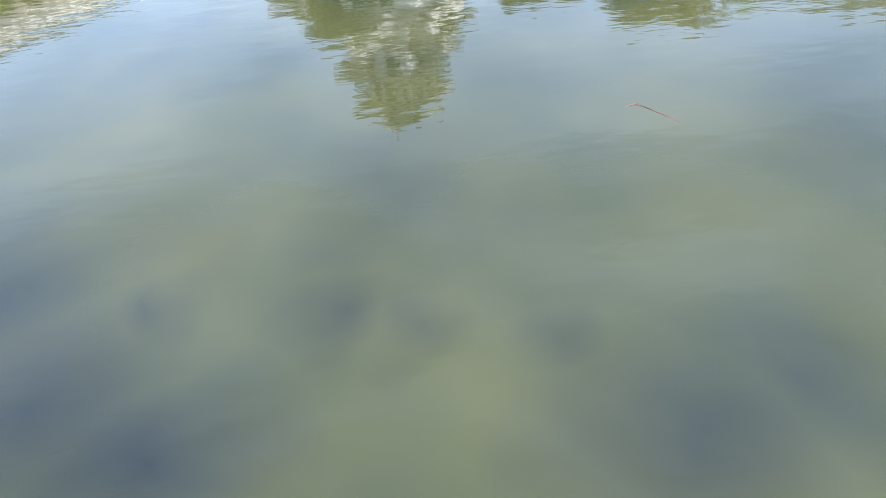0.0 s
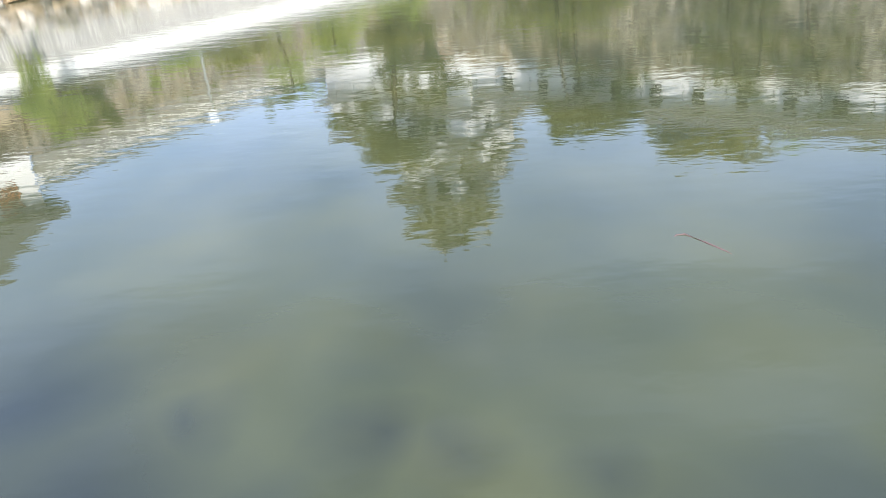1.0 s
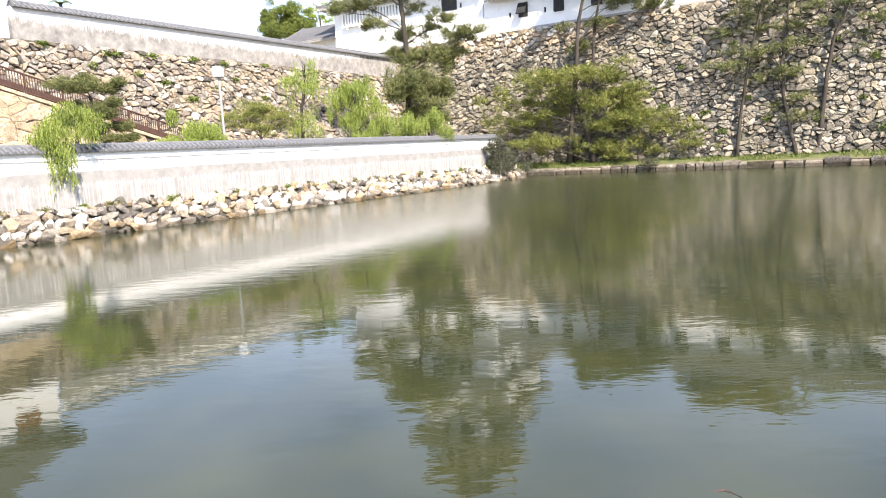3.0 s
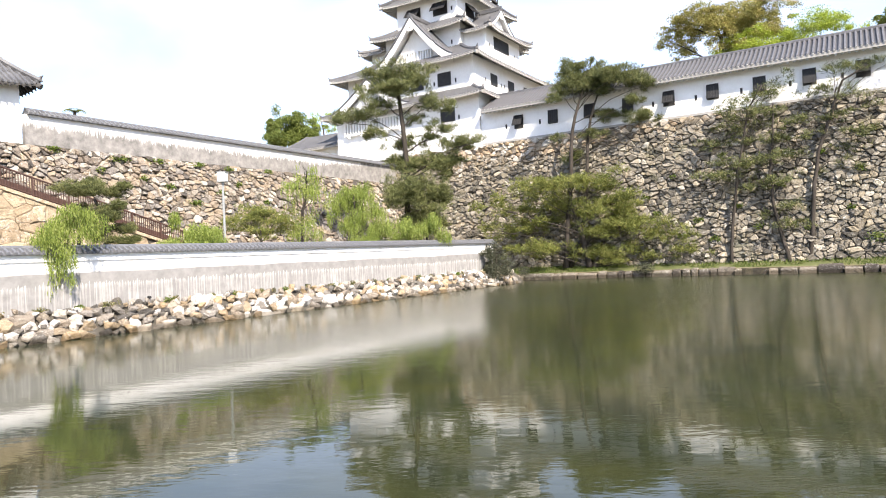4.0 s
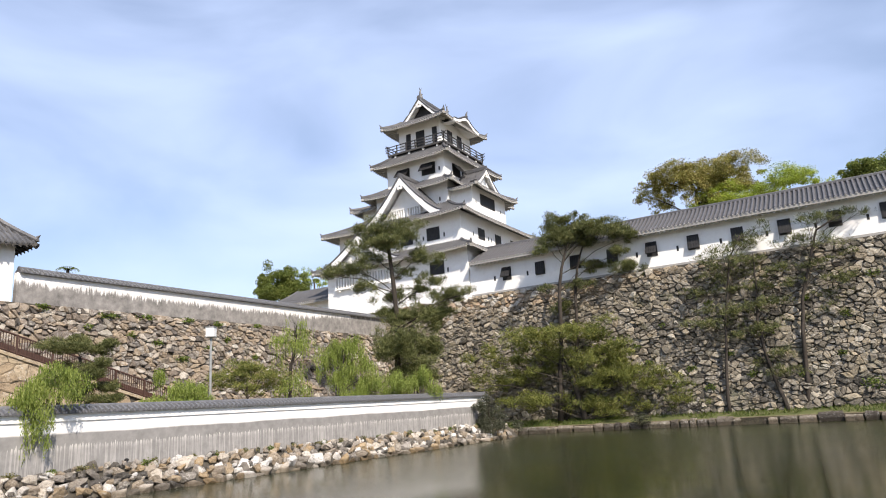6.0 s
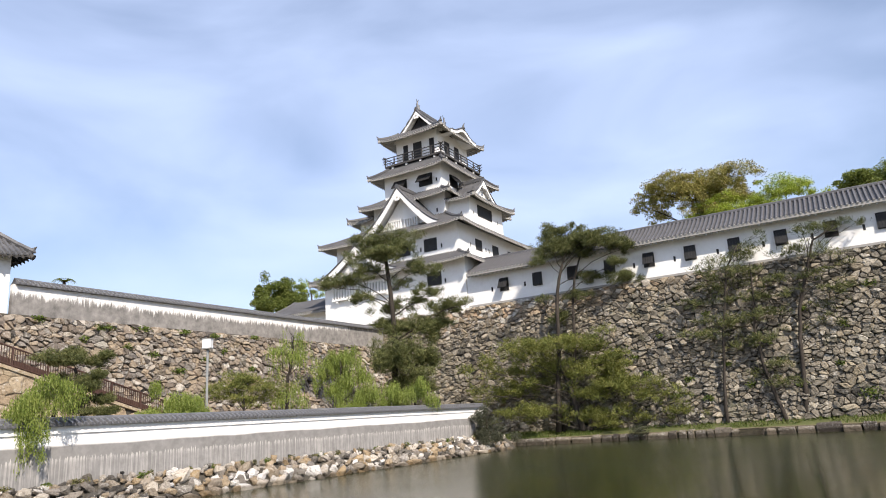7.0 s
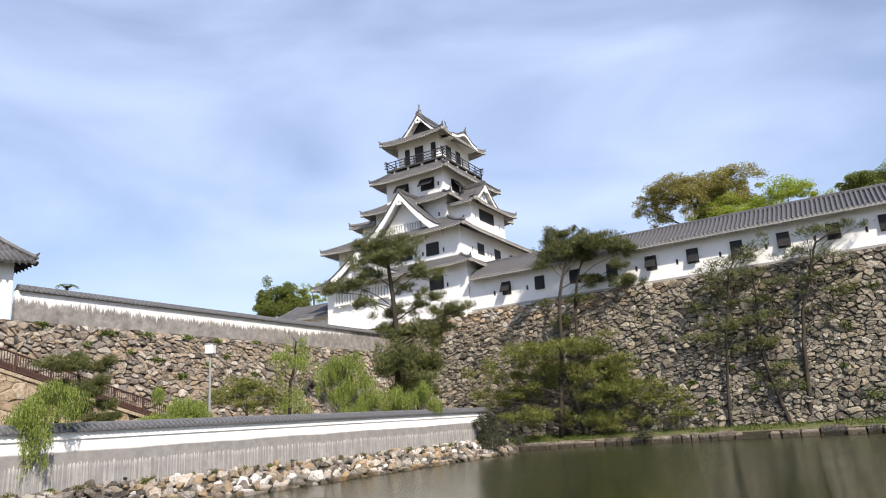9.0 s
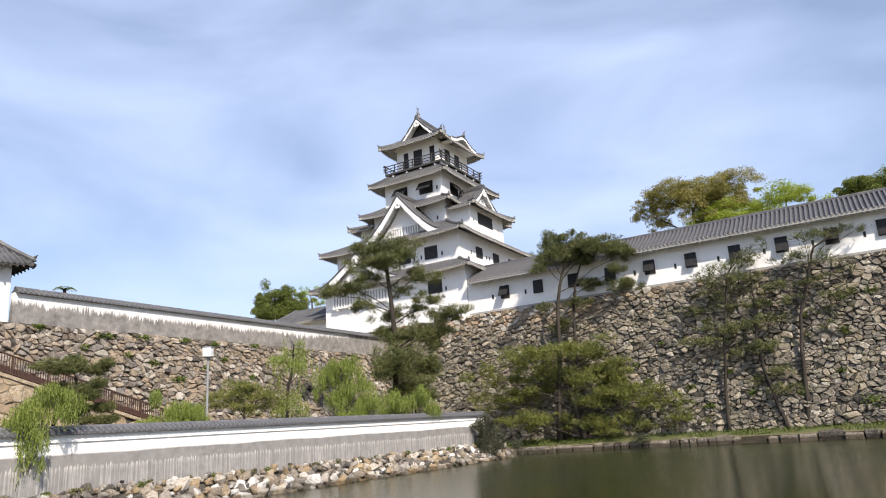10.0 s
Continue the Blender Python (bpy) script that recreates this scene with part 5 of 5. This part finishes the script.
rng = random.Random(41)
for i, (x, z, r) in enumerate(((-33.4, 9.35, 0.5), (-29.5, 9.15, 0.9), (-26.8, 9.25, 0.8), (-23.6, 9.3, 0.6), (-21.0, 9.2, 0.5), (-17.2, 9.3, 0.5), (-12.0, 9.3, 0.4), (-24.5, 6.6, 0.7), (-18.0, 6.9, 0.4), (-26.2, 7.6, 0.45), (-22.2, 7.4, 0.5), (-20.4, 8.1, 0.35), (-30.8, 8.3, 0.35), (-14.6, 8.4, 0.4), (-28.0, 8.0, 0.35))):
    t = ((z - 1.0) / 8.5) ** 0.86
    tuft("weed", LEFT @ pose(x, 7.1 + 2.5 * t - 0.15, z), r, 0.22, int(160 * r) + 40, 0.16, WEED, "green weeds growing from the wall's joints", 50 + i)
for i, (x, z, r) in enumerate(((14.6, 6.2, 0.5), (11.5, 8.2, 0.4), (19.8, 2.6, 0.5), (18.6, 4.1, 0.45), (30.0, 2.3, 0.8), (31.2, 9.6, 0.5), (21.5, 5.0, 0.5), (27.0, 8.4, 0.4), (15.5, 4.8, 0.4), (24.3, 6.3, 0.4), (12.9, 6.9, 0.5), (28.6, 4.4, 0.4), (16.8, 7.6, 0.35), (17.4, 3.0, 0.4), (22.8, 3.4, 0.45), (26.0, 3.2, 0.4), (29.2, 7.0, 0.45), (33.0, 8.2, 0.6), (33.8, 5.6, 0.4), (20.4, 8.9, 0.4), (10.2, 5.5, 0.4))):
    t = ((z - 0.8) / 11.4) ** 0.86
    tuft("weed", CASTLE @ pose(x, -0.8 + 1.22 * t - 0.15, z), r, r * 0.6, int(200 * r) + 40, 0.16, WEED, "green weeds growing from the wall's joints", 70 + i)
for i in range(30):
    x = -3.0 + i * 1.22 + rng.uniform(-0.6, 0.6)
    tuft("weed", SHORE @ pose(x, 0.95 + rng.uniform(-0.12, 0.08), 1.04), rng.uniform(0.16, 0.36), rng.uniform(0.1, 0.2), 150, 0.085, DRY_WEED if i % 3 else WEED, "small olive weeds between the shore stones", 90 + i, 0.15)
s = Shape()
rng = random.Random(44)
for _ in range(15000):
    x, q = rng.uniform(3.5, 45), rng.random()
    y = (kerb_y(x) + 0.5) * (1 - q) - 0.7 * q
    z = 0.52 + 0.40 * q
    if x > 13 and rng.random() < 0.55:
        continue
    if noise.noise(Vector((x * 0.35, y * 0.8, 3))) < -0.05 and q < 0.5:
        continue
    a, h = rng.uniform(0, 6.3), rng.uniform(0.06, 0.24)
    dx, dy = math.cos(a) * 0.03, math.sin(a) * 0.03
    s.add([(x - dx, y - dy, z), (x + dx, y + dy, z), (x + rng.uniform(-0.1, 0.1), y + rng.uniform(-0.1, 0.1), z + h)], [(0, 1, 2)])
solid("grass", s, GRASS, CASTLE, "tufty green grass on the moat bank", "grass", "stuff")
tuft("bank_bush", CASTLE @ pose(15.0, -2.75, 0.7), 0.85, 0.5, 1100, 0.10, SHRUB, "dark dry bush at the kerb stones", 47, 0.6)
tuft("bank_bush", CASTLE @ pose(32.6, -1.5, 1.25), 0.6, 0.6, 420, 0.14, SHRUB, "dark reddish bush on the grass verge", 48, 0.5)
s = Shape()
s.tube([(-0.09, -0.03, -0.004), (-0.03, 0.02, 0.002), (0.03, 0.02, 0.004), (0.13, -0.12, 0.003), (0.22, -0.26, 0.001), (0.3, -0.42, -0.006)], [0.004, 0.007, 0.009, 0.008, 0.007, 0.004], 6)
ob = new("stick", s.mesh("stick", STICK))
ob.matrix_world = pose(1.61, 4.42, -0.004)
tagged(ob, "reddish brown stick floating in the water", "stick")

# ---- stones of the shore, the kerb and the ramp ----
shore = thing("shore_embankment", SHORE, "rough pale boulders along the foot of the low wall", "embankment", kind="structure")
s = Shape()
s.sheet([[(x, y, z + 0.05 * math.sin(x * 2.1)) for x in np.arange(-27, 35.1, 0.8)] for y, z in ((-0.1, -0.5), (0.2, 0.1), (0.65, 0.55), (1.0, 0.85), (1.3, 0.95))])
part("earth", s, JOINT, shore)
rng = random.Random(60)
boulders = []
for k in range(14):
    # split rubble: the hull of a few scattered corners
    b = bmesh.new()
    for _ in range(15):
        d = Vector((rng.gauss(0, 1), rng.gauss(0, 1), rng.gauss(0, 1))).normalized()
        f = 0.80 / max(abs(d.x), abs(d.y), abs(d.z)) ** 0.62 * rng.uniform(0.82, 1.0)
        b.verts.new(d * f)
    hull = bmesh.ops.convex_hull(b, input=b.verts)
    bmesh.ops.delete(b, geom=[e for e in hull["geom_unused"] if isinstance(e, bmesh.types.BMVert)], context="VERTS")
    me = bpy.data.meshes.new("boulder")
    b.to_mesh(me)
    b.free()
    me.materials.append(STONE_SHORE)
    boulders.append(me)
for row, (y, z, size) in enumerate(((0.06, 0.03, 0.38), (0.32, 0.29, 0.36), (0.58, 0.55, 0.35), (0.80, 0.80, 0.32), (1.00, 1.00, 0.23), (0.45, 0.48, 0.18), (0.92, 0.93, 0.16))):
    x = -3.5
    while x < 33.6:
        k = size * rng.choice((0.7, 0.8, 0.9, 1.0, 1.1, 1.35))
        ob = new("boulder", rng.choice(boulders))
        ob.parent = shore
        ob.matrix_local = Matrix.LocRotScale((x, y + rng.uniform(-0.1, 0.1), z + rng.uniform(-0.08, 0.08)), Euler((rng.uniform(-0.5, 0.5), rng.uniform(-0.5, 0.5), rng.choice((0, 3.14)) + rng.uniform(-0.5, 0.5))), (k * rng.uniform(0.85, 1.5), k * rng.uniform(0.8, 1.05), k * rng.uniform(0.6, 1.0)))
        x += k * rng.uniform(1.35, 1.85)

kerb = thing("kerb", CASTLE, "row of squared dark kerb stones at the water's edge", "kerb", kind="structure")
rng = random.Random(61)
x = 3.4
while x < 60:
    L = rng.choice((0.45, 0.6, 0.8, 1.1, 1.5))
    yb = kerb_y(x)
    s = Shape()
    z1, y0 = 0.52 + rng.uniform(-0.13, 0.09), yb + rng.uniform(-0.12, 0.08)
    e = 0.05
    j = lambda q: rng.uniform(-q, q) * 1.5
    s.add([(x + j(0.03), y0 + j(0.05), -0.4), (x + L - 0.06, y0 + j(0.05), -0.4), (x + L - 0.06 + j(0.05), y0 + j(0.05), z1 - e - 0.06 + j(0.05)), (x + j(0.04), y0 + j(0.05), z1 - e - 0.06 + j(0.05)), (x + e, y0 + 0.1, z1 + j(0.03)), (x + L - 0.05 - e, y0 + 0.1, z1 + j(0.04)), (x + L - 0.05 - e, y0 + 0.55, z1 + j(0.03)), (x + e, y0 + 0.55, z1),
           (x, y0 + 0.6, -0.4), (x + L - 0.05, y0 + 0.6, -0.4), (x + L - 0.05, y0 + 0.6, z1 - e), (x, y0 + 0.6, z1 - e)],
          [(0, 1, 2, 3), (3, 2, 5, 4), (4, 5, 6, 7), (1, 9, 10, 2), (8, 0, 3, 11), (2, 10, 6, 5), (11, 3, 4, 7)])
    part("kerb_stone", s, STONE_KERB, kerb)
    x += L + rng.uniform(0.0, 0.11)
s = Shape()
s.prism([(2.5, -4.5), (4.2, -4.2), (13.0, -2.3), (110.0, -2.3), (110.0, -2.1), (13.0, -2.1), (4.2, -3.9), (2.5, -4.2)], -0.5, 0.45, lambda a, b, d: (a, b, d))
part("kerb_backing", s, JOINT, kerb)

rng = random.Random(62)
count = 0
for poly in rubble(-48, -21, 0.6, 9.4, 0.5, rng, 1.5):
    cx = sum(p[0] for p in poly) / len(poly)
    cz = sum(p[1] for p in poly) / len(poly)
    if cz < ramp_z(cx) + 0.05:
        poly = [(px, min(pz, ramp_z(px) - 0.05)) for px, pz in poly]
        part("block", stone_shape(poly, lambda a, b, d: (a, 5.82 - d, b), rng, 0.01, 0.06, 0.25), STONE_RAMP, rmp)

stone_wall("wall_side", LEFT, -36.5, 0.6, 1.0, 9.5, 7.1, 9.62, 0.275, STONE_LEFT, (-33, -28, 4.8, 9.5), "rough fitted brown and grey stone wall", 71)
stone_wall("wall_main", CASTLE, -10.2, 46.0, 0.8, 12.2, -0.8, 0.42, 0.30, STONE_MAIN, (20, 27, 0.8, 5.2), "high fitted grey castle stone wall with weeds", 72)
